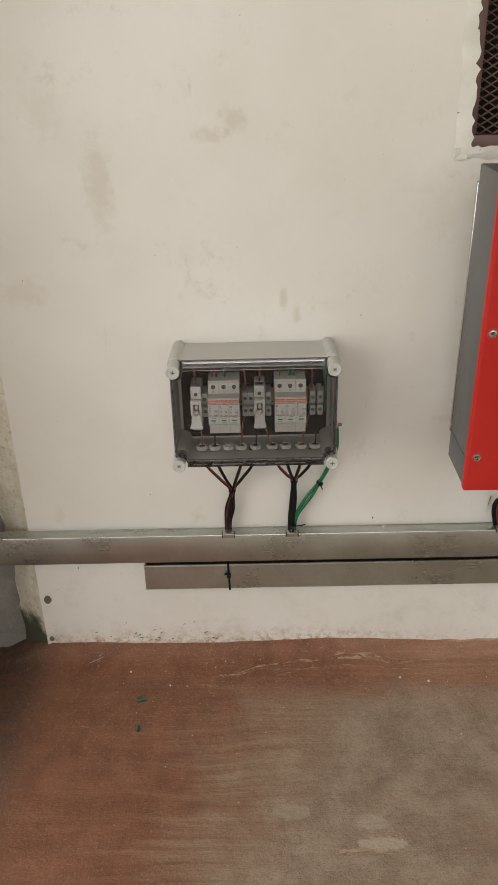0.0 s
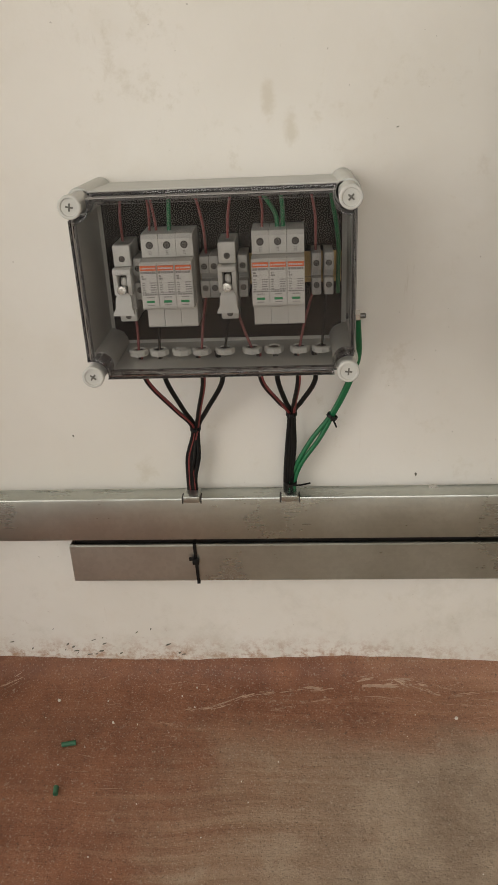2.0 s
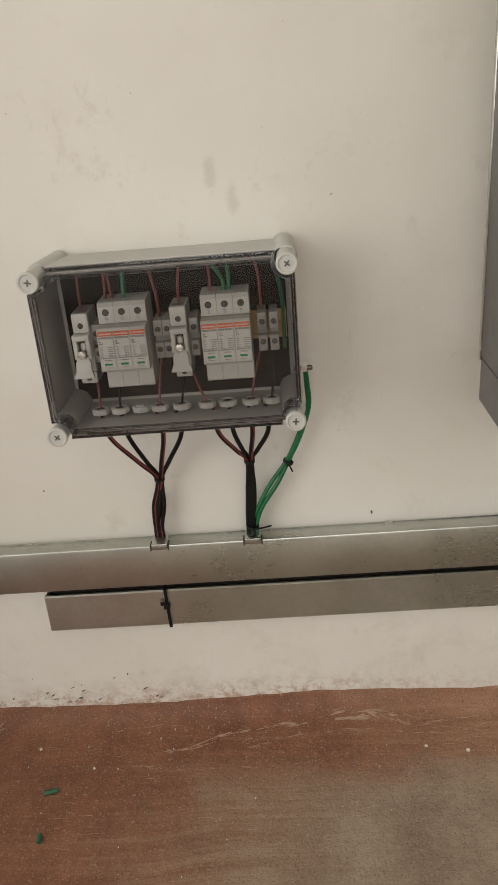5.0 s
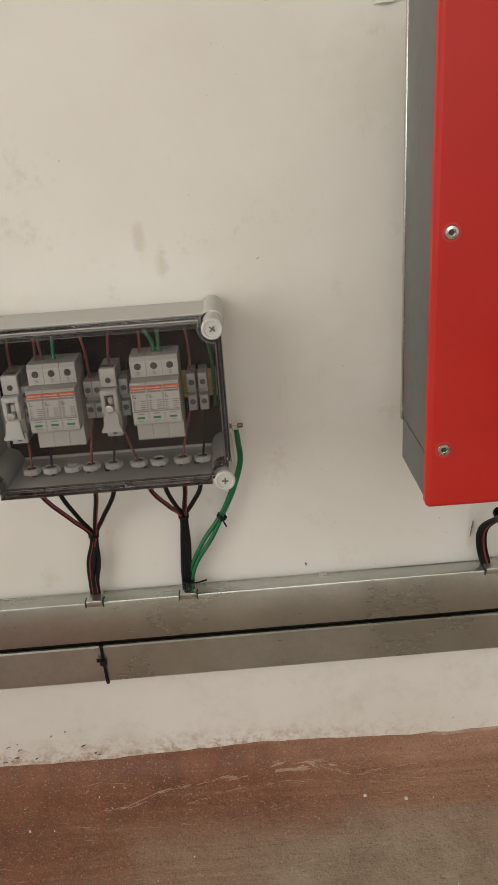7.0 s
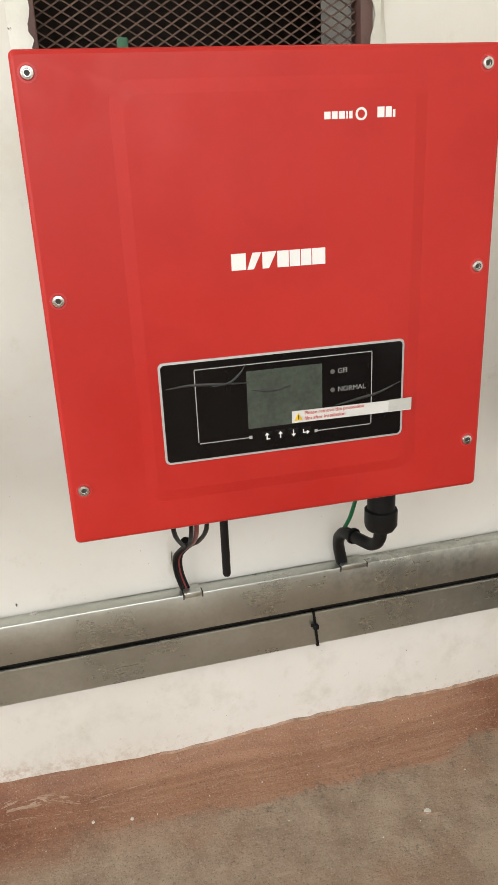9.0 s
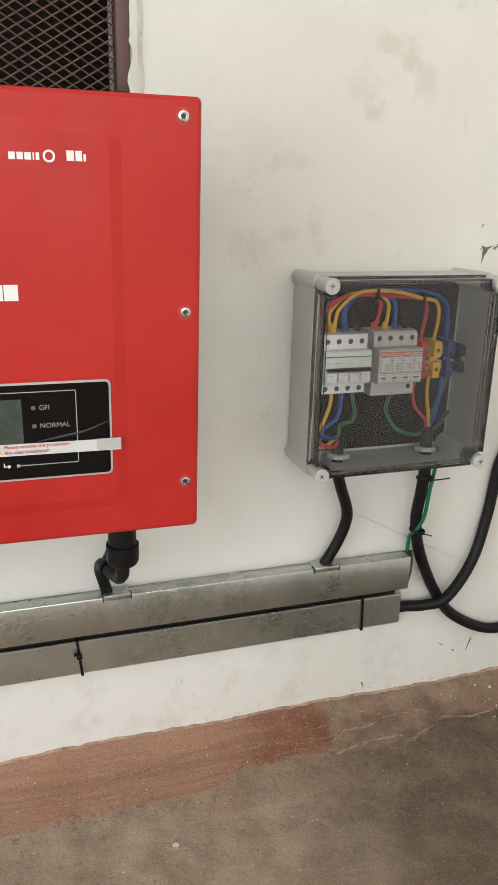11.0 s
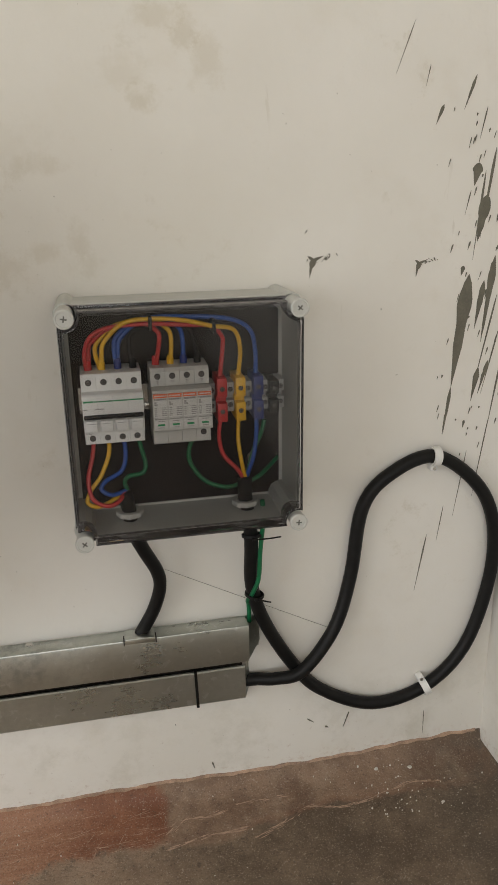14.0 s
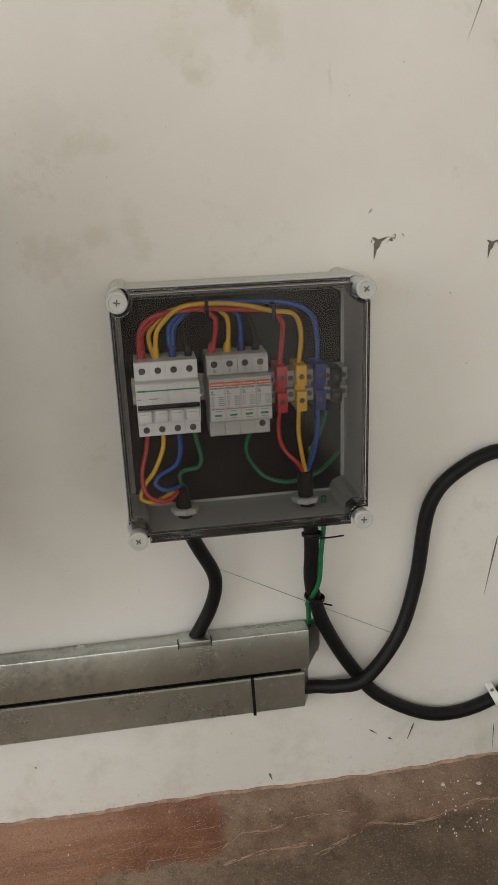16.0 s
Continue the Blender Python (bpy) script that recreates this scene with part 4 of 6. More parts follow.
def surge_protector(x0, poles, z0, z1, c0, c1, label, bottom_screw=False):
    """Pluggable surge protector: a stepped base with one cartridge a pole."""
    yb, yl, yc = 1.312, 1.2625, 1.2405
    p = 0.0187
    dev = thing("surge_protector", (x0 + poles * p / 2, yb, z0), label, "surge protector", "surge protectors")
    base = bmesh.new()
    for i in range(poles):
        a, b = x0 + i * p + 0.0002, x0 + (i + 1) * p - 0.0002
        prof = [(yb, z0 + 0.004), (yb - 0.004, z0), (yl + 0.0015, z0), (yl, z0 + 0.0015), (yl, c0 - 0.001), (yl + 0.004, c0), (yl + 0.004, c1), (yl, c1 + 0.001), (yl, z1 - 0.005), (yl + 0.004, z1 - 0.0006), (yl + 0.008, z1), (yb - 0.004, z1), (yb, z1 - 0.004)]
        u = loop(base, [(a, y, z) for y, z in prof])
        v = loop(base, [(b, y, z) for y, z in prof])
        bridge(base, u, v)
        base.faces.new(u)
        base.faces.new(v)
    part("base", base, DEVICE, dev, "pale grey moulded base")
    h = c1 - c0
    for i in range(poles):
        a, b = x0 + i * p - 0.0001, x0 + (i + 1) * p - 0.0003
        cart = bmesh.new()
        prof = [(yl + 0.0035, c0 + 0.0005), (yc + 0.0015, c0), (yc, c0 + 0.002), (yc + 0.0012, c1 - 0.002), (yc + 0.003, c1), (yl + 0.0035, c1)]
        u = loop(cart, [(a, y, z) for y, z in prof])
        v = loop(cart, [(b, y, z) for y, z in prof])
        bridge(cart, u, v)
        cart.faces.new(u)
        cart.faces.new(v)
        c = part("cartridge", cart, DEVICE, dev, "plug-in cartridge with printed label")
        face = bmesh.new()
        solid(face, a + 0.0008, b - 0.0008, yc - 0.0002, yc + 0.002, c0 + 0.004, c1 - 0.0035)
        part("label", face, LABEL, c, "pale printed label")
        part("orange_band", block(a + 0.0008, b - 0.0008, yc - 0.0004, yc + 0.001, c1 - 0.0085, c1 - 0.0035), ORANGE, c, "orange band at the top")
        part("band_print", bars(((0, 0.1, 0.9, 0.0016),), a, b, c1 - 0.006, yc - 0.0004, 0.6), LABEL, c)
        txt = [(-0.0105 - c1 + c1, 0.07, 0.93, 0.0024)]
        txt += [(-0.0145, 0.1, 0.25, 0.0018), (-0.0172, 0.1, 0.33, 0.0018)]
        txt += [(-0.0215 - 0.0025 * k, 0.1, 0.28, 0.0011) for k in range(5)]
        txt += [(-0.0215 - 0.0025 * k, 0.58, 0.92, 0.0011) for k in range(5)]
        txt += [(-h + 0.0168, 0.08, 0.95, 0.0015), (-h + 0.0140, 0.3, 0.75, 0.0012), (-h + 0.0053, 0.3, 0.72, 0.0010)]
        part("small_print", bars(txt, a, b, c1, yc - 0.00025, 1.0), INK, c, "rows of unreadable grey print")
        part("rule", block(a + 0.001, b - 0.001, yc - 0.00045, yc, c0 + 0.0183, c0 + 0.0187), INK, c)
        part("status_window", block(a + 0.0048, b - 0.0048, yc - 0.0006, yc + 0.001, c0 + 0.0078, c0 + 0.0103), GREENPRINT, c, "green status window")
        terminal_screw(dev, (a + b) / 2, yl, c1 + 0.0135, 0.0040)
        part("pole_mark", bars(((0, 0.42, 0.58, 0.001), (-0.0017, 0.42, 0.6, 0.001), (-0.0034, 0.44, 0.58, 0.001)), a, b, c1 + 0.0072, yl, 0.6), INK, dev)
    if bottom_screw:
        terminal_screw(dev, x0 + (poles - 0.5) * p, yl, c0 - 0.011, 0.0040)
    else:
        part("maker_plate", block(x0 + p * 1.02, x0 + p * 1.75, yl - 0.0004, yl + 0.001, c0 - 0.0065, c0 - 0.003), TERMGREY, dev, "small grey printed plate")
    return dev


def fuse_holder(x, z0, z1):
    """Single-pole fuse holder with its lever swung open and the fuse end showing."""
    w, yl = 0.0095, 1.2625
    dev = thing("fuse_holder", (x, 1.312, z0), "pale grey single-pole fuse holder with its lever swung open", "fuse holder", "fuse holders")
    base = bmesh.new()
    solid(base, x - w, x + w, yl + 0.006, 1.312, z0, z1, 0.0012)
    solid(base, x - w, x + w, yl, yl + 0.02, z1 - 0.023, z1, 0.0018)
    solid(base, x - w, x + w, yl + 0.002, yl + 0.02, z0, z0 + 0.014, 0.0015)
    part("base", base, DEVICE, dev)
    br = bmesh.new()
    solid(br, x - w - 0.0005, x - w + 0.0045, yl - 0.010, yl + 0.01, z1 - 0.052, z1 - 0.023, 0.0012)
    solid(br, x + w - 0.0045, x + w + 0.0005, yl - 0.010, yl + 0.01, z1 - 0.052, z1 - 0.023, 0.0012)
    solid(br, x - w - 0.0005, x + w + 0.0005, yl - 0.011, yl + 0.004, z1 - 0.030, z1 - 0.0235, 0.0015)
    part("bracket", br, DEVICE, dev)
    lever = bmesh.new()
    front = []
    for zz, w0, yy in ((z0 + 0.036, 0.0060, yl - 0.010), (z0 + 0.030, 0.0086, yl - 0.014), (z0 + 0.020, 0.0092, yl - 0.016), (z0 + 0.0165, 0.0112, yl - 0.019), (z0 + 0.0130, 0.0120, yl - 0.020)):
        front.append(loop(lever, [(x - w0, yy, zz), (x + w0, yy, zz), (x + w0 * 0.9, yy + 0.008, zz), (x - w0 * 0.9, yy + 0.008, zz)]))
    for p, q in zip(front, front[1:]):
        bridge(lever, p, q)
    lever.faces.new(front[0])
    lever.faces.new(front[-1])
    part("lever", lever, DEVICE, dev, "swung-open pale grey lever with a flared lip")
    part("carrier", lathe(bmesh.new(), (x, yl - 0.002, z0 + 0.036), (0, 0.05, 1), [(0, 0.0036), (0.012, 0.0034), (0.015, 0.0024), (0.0152, 0.001)], 12), DEVICE, dev)
    part("fuse_cap", lathe(bmesh.new(), (x - 0.001, yl - 0.004, z0 + 0.0390), (0.05, -1, 0.1), [(0, 0.0051), (0.012, 0.0051), (0.0135, 0.0045), (0.0137, 0.001)], 20), SILVER, dev, "shiny metal end of the fuse")
    # dark plate standing in for the shade inside the carrier opening
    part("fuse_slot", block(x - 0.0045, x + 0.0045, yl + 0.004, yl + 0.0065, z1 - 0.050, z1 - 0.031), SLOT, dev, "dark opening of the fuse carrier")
    terminal_screw(dev, x, yl, z1 - 0.0145, 0.0034)
    terminal_screw(dev, x, yl + 0.002, z0 + 0.0065, 0.0034)
    return dev


def terminal(x, z, w, h, material, label, yl=1.270, group="terminal blocks"):
    dev = thing("terminal_block", (x, 1.312, z - h / 2), label, "terminal block", group)
    bm = bmesh.new()
    solid(bm, x - w, x + w, yl, 1.311, z + 0.004, z + h / 2, 0.0012)
    solid(bm, x - w, x + w, yl, 1.311, z - h / 2, z - 0.004, 0.0012)
    solid(bm, x - w, x + w, yl + 0.012, 1.311, z - 0.006, z + 0.006)
    part("body", bm, material, dev)
    for s in (1, -1):
        terminal_screw(dev, x, yl, z + s * (h / 4 + 0.0005), 0.0033)
    return dev


def gland(x, y, z, r, label, hole=True):
    g = thing("cable_gland", (x, y, z), label, "cable gland", "gland nuts")
    bm = bmesh.new()
    prof = [(0, r), (0.0055, r), (0.0068, r - 0.0012), (0.0068, r * 0.62), (0.003, r * 0.58), (0.003, r * 0.1)]
    lathe(bm, (x, y, z), (0, 0, 1), prof, 8)
    part("nut", bm, CAPM, g)
    if hole:
        part("insert", lathe(bmesh.new(), (x, y, z + 0.0032), (0, 0, 1), [(0, r * 0.55), (0.002, r * 0.52), (0.002, r * 0.2)], 16), SLOT, g, "dark rubber insert")
    return g


# direct-current box
lid_wide, pane_y = enclosure("light grey wide box with clear lid and surge protectors inside", -0.1405, 0.1328, 0.5842, 0.7612, 1.200, 1.2415, 1.3435, 0.010, 0.0095)
for z in (0.664, 0.640):
    moulded_mark(lid_wide, -0.1235, pane_y, z, 0.0058)
RZ = 0.670
din_rail(-0.118, 0.131, RZ, 1.3215, BRASS, "yellowish steel mounting rail inside the wide box")
surge_protector(-0.0862, 3, 0.619, 0.7215, 0.6455, 0.6965, "three-pole pale grey surge protector with orange labels beside a fuse holder")
surge_protector(0.0325, 3, 0.619, 0.7215, 0.6455, 0.6965, "three-pole pale grey surge protector with orange labels beside grey terminals")
fuse_holder(-0.1085, 0.626, 0.711)
fuse_holder(0.0055, 0.626, 0.711)
for x in (-0.0935, -0.0205, -0.0100, 0.0215, 0.1015, 0.1150):
    terminal(x, 0.672, 0.0052, 0.046, TERMGREY, "grey screw terminal block on the rail of the wide box")
for x in (-0.103, -0.079, -0.053, -0.030, -0.003, 0.028, 0.053, 0.082, 0.107):
    gland(x, 1.272, 0.5845, 0.0112, "white octagonal gland nut in the floor of the wide box", x != -0.053)
single("blanking_plug", lathe(bmesh.new(), (-0.053, 1.272, 0.5880), (0, 0, 1), [(0, 0.0062), (0.004, 0.006), (0.005, 0.004), (0.005, 0.001)], 16), CAPM, "white blanking plug in an unused gland nut", "plug")
GR = "thin wires in the wide box"
for pts, m in (
        (((-0.110, 1.285, 0.709), (-0.111, 1.288, 0.735), (-0.109, 1.29, 0.758)), THINRED),
        (((-0.103, 1.272, 0.588), (-0.103, 1.277, 0.61), (-0.105, 1.285, 0.628)), THINRED),
        (((-0.080, 1.285, 0.719), (-0.079, 1.288, 0.74), (-0.081, 1.29, 0.758)), THINRED),
        (((-0.072, 1.285, 0.719), (-0.073, 1.288, 0.73), (-0.077, 1.29, 0.757)), THINRED),
        (((-0.019, 1.285, 0.690), (-0.021, 1.288, 0.725), (-0.028, 1.29, 0.758)), THINRED),
        (((-0.030, 1.272, 0.588), (-0.027, 1.28, 0.62), (-0.021, 1.285, 0.652)), THINRED),
        (((0.0055, 1.285, 0.709), (0.007, 1.285, 0.735), (0.011, 1.287, 0.758)), THINRED),
        (((0.028, 1.272, 0.588), (0.018, 1.28, 0.612), (0.012, 1.287, 0.63)), THINRED),
        (((0.043, 1.285, 0.719), (0.044, 1.288, 0.74), (0.041, 1.29, 0.758)), THINRED),
        (((0.101, 1.285, 0.692), (0.101, 1.288, 0.73), (0.096, 1.29, 0.758)), THINRED),
        (((0.082, 1.272, 0.588), (0.088, 1.28, 0.615), (0.0985, 1.285, 0.652)), THINRED),
        (((-0.079, 1.272, 0.588), (-0.079, 1.285, 0.61), (-0.078, 1.295, 0.624)), BLACK),
        (((-0.003, 1.272, 0.588), (0.000, 1.285, 0.61), (0.004, 1.297, 0.629)), BLACK),
        (((0.107, 1.272, 0.588), (0.110, 1.285, 0.61), (0.114, 1.29, 0.652)), BLACK)):
    wire("wire", pts, 0.0015, m, "thin red insulated wire inside the wide box" if m is not BLACK else "thin black insulated wire inside the wide box", "wire", GR)
for pts in (((-0.058, 1.285, 0.719), (-0.057, 1.287, 0.74), (-0.056, 1.289, 0.758)), ((0.060, 1.285, 0.719), (0.058, 1.287, 0.735), (0.044, 1.289, 0.757)),
            ((0.066, 1.285, 0.719), (0.066, 1.287, 0.74), (0.064, 1.289, 0.758)), ((0.118, 1.30, 0.755), (0.127, 1.31, 0.70), (0.127, 1.31, 0.640))):
    wire("wire", pts, 0.0024, GREEN, "green earth wire inside the wide box", "wire", GR)

# alternating-current box
lid_square, pane_y = enclosure("light grey square box with clear lid, breaker and coloured wires", 1.056, 1.3345, 0.5825, 0.8665, 1.209, 1.2505, 1.3435, 0.010, 0.0108)
for x in (1.085, 1.106):
    moulded_mark(lid_square, x, pane_y, 0.852, 0.0056)
RZ2 = 0.741
din_rail(1.062, 1.336, RZ2, 1.3215, SILVER, "steel mounting rail inside the square box")
surge_protector(1.1535, 4, 0.6895, 0.7905, 0.7135, 0.7665, "four-pole pale grey surge protector with orange labels beside the breaker", True)


def breaker(x0, z0, z1):
    yb, yl, yc, p = 1.312, 1.2625, 1.2435, 0.0188
    dev = thing("circuit_breaker", (x0 + 2 * p, yb, z0), "white four-pole circuit breaker with black handle bar", "circuit breaker")
    base = bmesh.new()
    for i in range(4):
        a, b = x0 + i * p + 0.0001, x0 + (i + 1) * p - 0.0001
        prof = [(yb, z0), (yl + 0.001, z0), (yl, z0 + 0.001), (yl, z0 + 0.017), (yc + 0.004, z0 + 0.019), (yc + 0.002, z0 + 0.034), (yc + 0.006, z0 + 0.0365), (yc + 0.001, z0 + 0.0385),
                (yc, z0 + 0.041), (yc + 0.002, z1 - 0.0245), (yc + 0.004, z1 - 0.0225), (yl, z1 - 0.022), (yl, z1 - 0.001), (yl + 0.001, z1), (yb, z1)]
        u = loop(base, [(a, y, z) for y, z in prof])
        v = loop(base, [(b, y, z) for y, z in prof])
        bridge(base, u, v)
        base.faces.new(u)
        base.faces.new(v)
    part("housing", base, DEVWHITE, dev)
    part("handle_bar", block(x0 + 0.001, x0 + 4 * p - 0.001, yc - 0.004, yc + 0.004, z0 + 0.0395, z0 + 0.0445, bevel=0.0012), BLACK, dev, "black handle bar across four poles")
    for i in range(4):
        a, b = x0 + i * p, x0 + (i + 1) * p
        part("toggle", block(a + 0.0015, b - 0.0015, yc - 0.003, yc + 0.006, z0 + 0.0225, z0 + 0.0375, bevel=0.002), DEVWHITE, dev, "white moulded toggle")
        part("toggle_slit", block(a + 0.004, b - 0.004, yc - 0.0033, yc, z0 + 0.0335, z0 + 0.0342), TERMGREY, dev)
        terminal_screw(dev, (a + b) / 2, yl, z1 - 0.011, 0.0040)
        terminal_screw(dev, (a + b) / 2, yl, z0 + 0.008, 0.0040)
        part("green_line", block(a + (0.0145 if i == 0 else 0.0004), b - 0.0004, yc + 0.0003, yc + 0.003, z1 - 0.0315, z1 - 0.0302), GREENPRINT, dev, "printed green line")
    logo = bmesh.new()
    solid(logo, x0 + 0.0015, x0 + 0.0135, yc + 0.0003, yc + 0.003, z1 - 0.0318, z1 - 0.0298, 0.0004, 1)
    part("logo", logo, GREENPRINT, dev, "small green maker's mark")
    part("small_print", bars(((0, 0.02, 0.08, 0.0014), (0, 0.2, 0.34, 0.0014)), x0, x0 + 4 * p, z1 - 0.0405, yc + 0.0007, 0.8), INK, dev)
    lettering("rating", "C25", 0.0052, x0 + 0.0008, yc + 0.0022, z0 + 0.0208, INK, dev, "printed rating")
    return dev


breaker(1.0672, 0.6965, 0.7885)
for x in (1.2335, 1.2585, 1.2825, 1.3055, 1.3265):
    terminal(x, 0.742, 0.0052, 0.040, TERMGREY, "grey screw terminal block on the rail of the square box", 1.279)
for x, m, lab in ((1.2460, REDWIRE, "red screw terminal with a red wire"), (1.2705, YELLOW, "yellow screw terminal with a yellow wire"), (1.2945, DARKBLUE, "dark blue screw terminal with a blue wire"), (1.3155, BLACK, "black screw terminal at the end of the row")):
    terminal(x, 0.741, 0.0066, 0.059 if m is not BLACK else 0.044, m, lab, 1.267, "coloured terminals")
gland(1.117, 1.288, 0.5835, 0.0185, "white octagonal gland nut around a black cable", False)
gland(1.277, 1.288, 0.5835, 0.0185, "white octagonal gland nut around a black cable", False)
GB = "coloured wires in the square box"
R2 = 0.0029
for pts, m, c in (
        (((1.0755, 1.284, 0.786), (1.075, 1.282, 0.81), (1.083, 1.279, 0.831), (1.105, 1.278, 0.842), (1.15, 1.277, 0.845), (1.205, 1.277, 0.841), (1.235, 1.277, 0.838), (1.249, 1.278, 0.824), (1.250, 1.280, 0.81), (1.246, 1.285, 0.768)), REDWIRE, "red"),
        (((1.0795, 1.288, 0.786), (1.080, 1.29, 0.815), (1.087, 1.286, 0.826), (1.108, 1.283, 0.841), (1.148, 1.282, 0.845), (1.165, 1.280, 0.836), (1.169, 1.279, 0.825), (1.163, 1.284, 0.788)), REDWIRE, "red"),
        (((1.096, 1.284, 0.786), (1.096, 1.281, 0.81), (1.101, 1.278, 0.826), (1.125, 1.2725, 0.848), (1.16, 1.271, 0.852), (1.20, 1.271, 0.848), (1.235, 1.272, 0.839), (1.264, 1.276, 0.832), (1.273, 1.280, 0.806), (1.2705, 1.285, 0.768)), YELLOW, "yellow"),
        (((1.093, 1.289, 0.786), (1.088, 1.289, 0.81), (1.093, 1.288, 0.824), (1.115, 1.288, 0.843), (1.16, 1.287, 0.848), (1.178, 1.284, 0.838), (1.184, 1.281, 0.825), (1.182, 1.284, 0.788)), YELLOW, "yellow"),
        (((1.114, 1.286, 0.786), (1.112, 1.290, 0.815), (1.119, 1.296, 0.83), (1.15, 1.298, 0.848), (1.22, 1.288, 0.849), (1.265, 1.286, 0.843), (1.288, 1.286, 0.828), (1.294, 1.285, 0.80), (1.2945, 1.287, 0.768)), BLUE, "blue"),
        (((1.116, 1.291, 0.786), (1.117, 1.294, 0.815), (1.124, 1.298, 0.828), (1.143, 1.300, 0.842), (1.176, 1.299, 0.847), (1.193, 1.293, 0.838), (1.199, 1.287, 0.825), (1.199, 1.285, 0.788)), BLUE, "blue"),
        (((1.134, 1.288, 0.786), (1.131, 1.291, 0.815), (1.138, 1.302, 0.831), (1.18, 1.305, 0.844), (1.21, 1.300, 0.831), (1.217, 1.287, 0.80), (1.217, 1.287, 0.788)), BLACK, "black"),
        (((1.0775, 1.284, 0.699), (1.074, 1.280, 0.675), (1.066, 1.270, 0.645), (1.070, 1.262, 0.622), (1.085, 1.259, 0.612), (1.100, 1.263, 0.612), (1.113, 1.284, 0.618)), REDWIRE, "red"),
        (((1.0965, 1.284, 0.699), (1.095, 1.282, 0.675), (1.083, 1.277, 0.648), (1.068, 1.270, 0.630), (1.063, 1.266, 0.615), (1.080, 1.266, 0.609), (1.112, 1.286, 0.617)), YELLOW, "yellow"),
        (((1.1155, 1.288, 0.699), (1.117, 1.290, 0.670), (1.110, 1.288, 0.648), (1.088, 1.280, 0.638), (1.082, 1.276, 0.628), (1.095, 1.274, 0.620), (1.115, 1.286, 0.620)), BLUE, "blue"),
        (((1.1345, 1.290, 0.699), (1.1375, 1.291, 0.680), (1.1425, 1.289, 0.655), (1.137, 1.286, 0.643), (1.120, 1.284, 0.641), (1.113, 1.280, 0.635), (1.116, 1.287, 0.620)), GREEN, "green"),
        (((1.246, 1.287, 0.714), (1.243, 1.287, 0.685), (1.248, 1.284, 0.660), (1.265, 1.278, 0.640), (1.275, 1.288, 0.622)), REDWIRE, "red"),
        (((1.2705, 1.287, 0.714), (1.269, 1.286, 0.680), (1.272, 1.281, 0.650), (1.278, 1.287, 0.622)), YELLOW, "yellow"),
        (((1.2945, 1.288, 0.714), (1.295, 1.288, 0.690), (1.290, 1.285, 0.655), (1.280, 1.288, 0.622)), BLUE, "blue"),
        (((1.219, 1.292, 0.692), (1.205, 1.296, 0.675), (1.203, 1.296, 0.650), (1.222, 1.291, 0.622), (1.250, 1.285, 0.612), (1.272, 1.292, 0.612)), GREEN, "green"),
        (((1.308, 1.295, 0.702), (1.302, 1.296, 0.680), (1.290, 1.294, 0.655), (1.281, 1.290, 0.622)), GREEN, "green"),
        (((1.284, 1.290, 0.615), (1.300, 1.292, 0.622), (1.318, 1.303, 0.632), (1.330, 1.311, 0.640)), GREEN, "green")):
    wire("wire", pts, R2, m, c + " insulated wire inside the square box", "wire", GB)
for x, z, m in ((1.0775, 0.795, REDWIRE), (1.0945, 0.795, YELLOW), (1.115, 0.795, DARKBLUE), (1.134, 0.795, BLACK), (1.163, 0.796, REDWIRE), (1.182, 0.796, YELLOW), (1.199, 0.796, DARKBLUE), (1.217, 0.795, BLACK)):
    single("wire_sleeve", lathe(bmesh.new(), (x, 1.286, z - 0.008), (0, 0, 1), [(0, 0.0048), (0.010, 0.0046), (0.014, 0.0034), (0.0142, 0.002)], 14), m, "coloured insulating sleeve at a wire end above a device", "wire sleeve", "wire sleeves")
for x, z in ((1.158, 0.8465), (1.238, 0.839)):
    single("cable_tie", block(x - 0.0022, x + 0.0022, 1.2665, 1.297, z - 0.009, z + 0.0085, bevel=0.001), BLACK, "black tie holding the coloured wires together", "cable tie")
single("earth_bolt", lathe(bmesh.new(), (1.293, 1.318, 0.642), (0, -1, 0), [(0, 0.006), (0.002, 0.006), (0.0022, 0.0045), (0.007, 0.0042), (0.008, 0.002)], 12), SILVER, "shiny earth bolt on the dark plate", "bolt")

# ---- cables below the wide box ----
GC = "cables below the wide box"
for i, (x, m) in enumerate(((-0.099, "red"), (-0.076, "black"), (-0.032, "red"), (-0.009, "black"))):
    o = (-0.0045, -0.0015, 0.002, 0.0045)[i]
    pts = [(x - 0.004, 1.274, 0.586), (x, 1.28, 0.548), (x * 0.45 - 0.052 * 0.55, 1.305, 0.500), (-0.052 + o * 0.7, 1.322 + 0.002 * (i % 2), 0.466), (-0.058 + o * (1.6 if i in (0, 3) else -1), 1.325 - 0.003 * (i % 2), 0.425), (-0.0625 + o, 1.325, 0.392), (-0.0630 + o, 1.328, 0.360)]
    wire("cable", pts, 0.0030, BLACK, "black solar cable gathered into a bundle under the wide box", "cable", GC)
    if m == "red":
        wire("stripe_cable", [(p[0] + 0.0016, p[1] - 0.0012, p[2]) for p in pts], 0.0017, THINRED, "dull red solar cable gathered into a bundle under the wide box", "cable", GC)
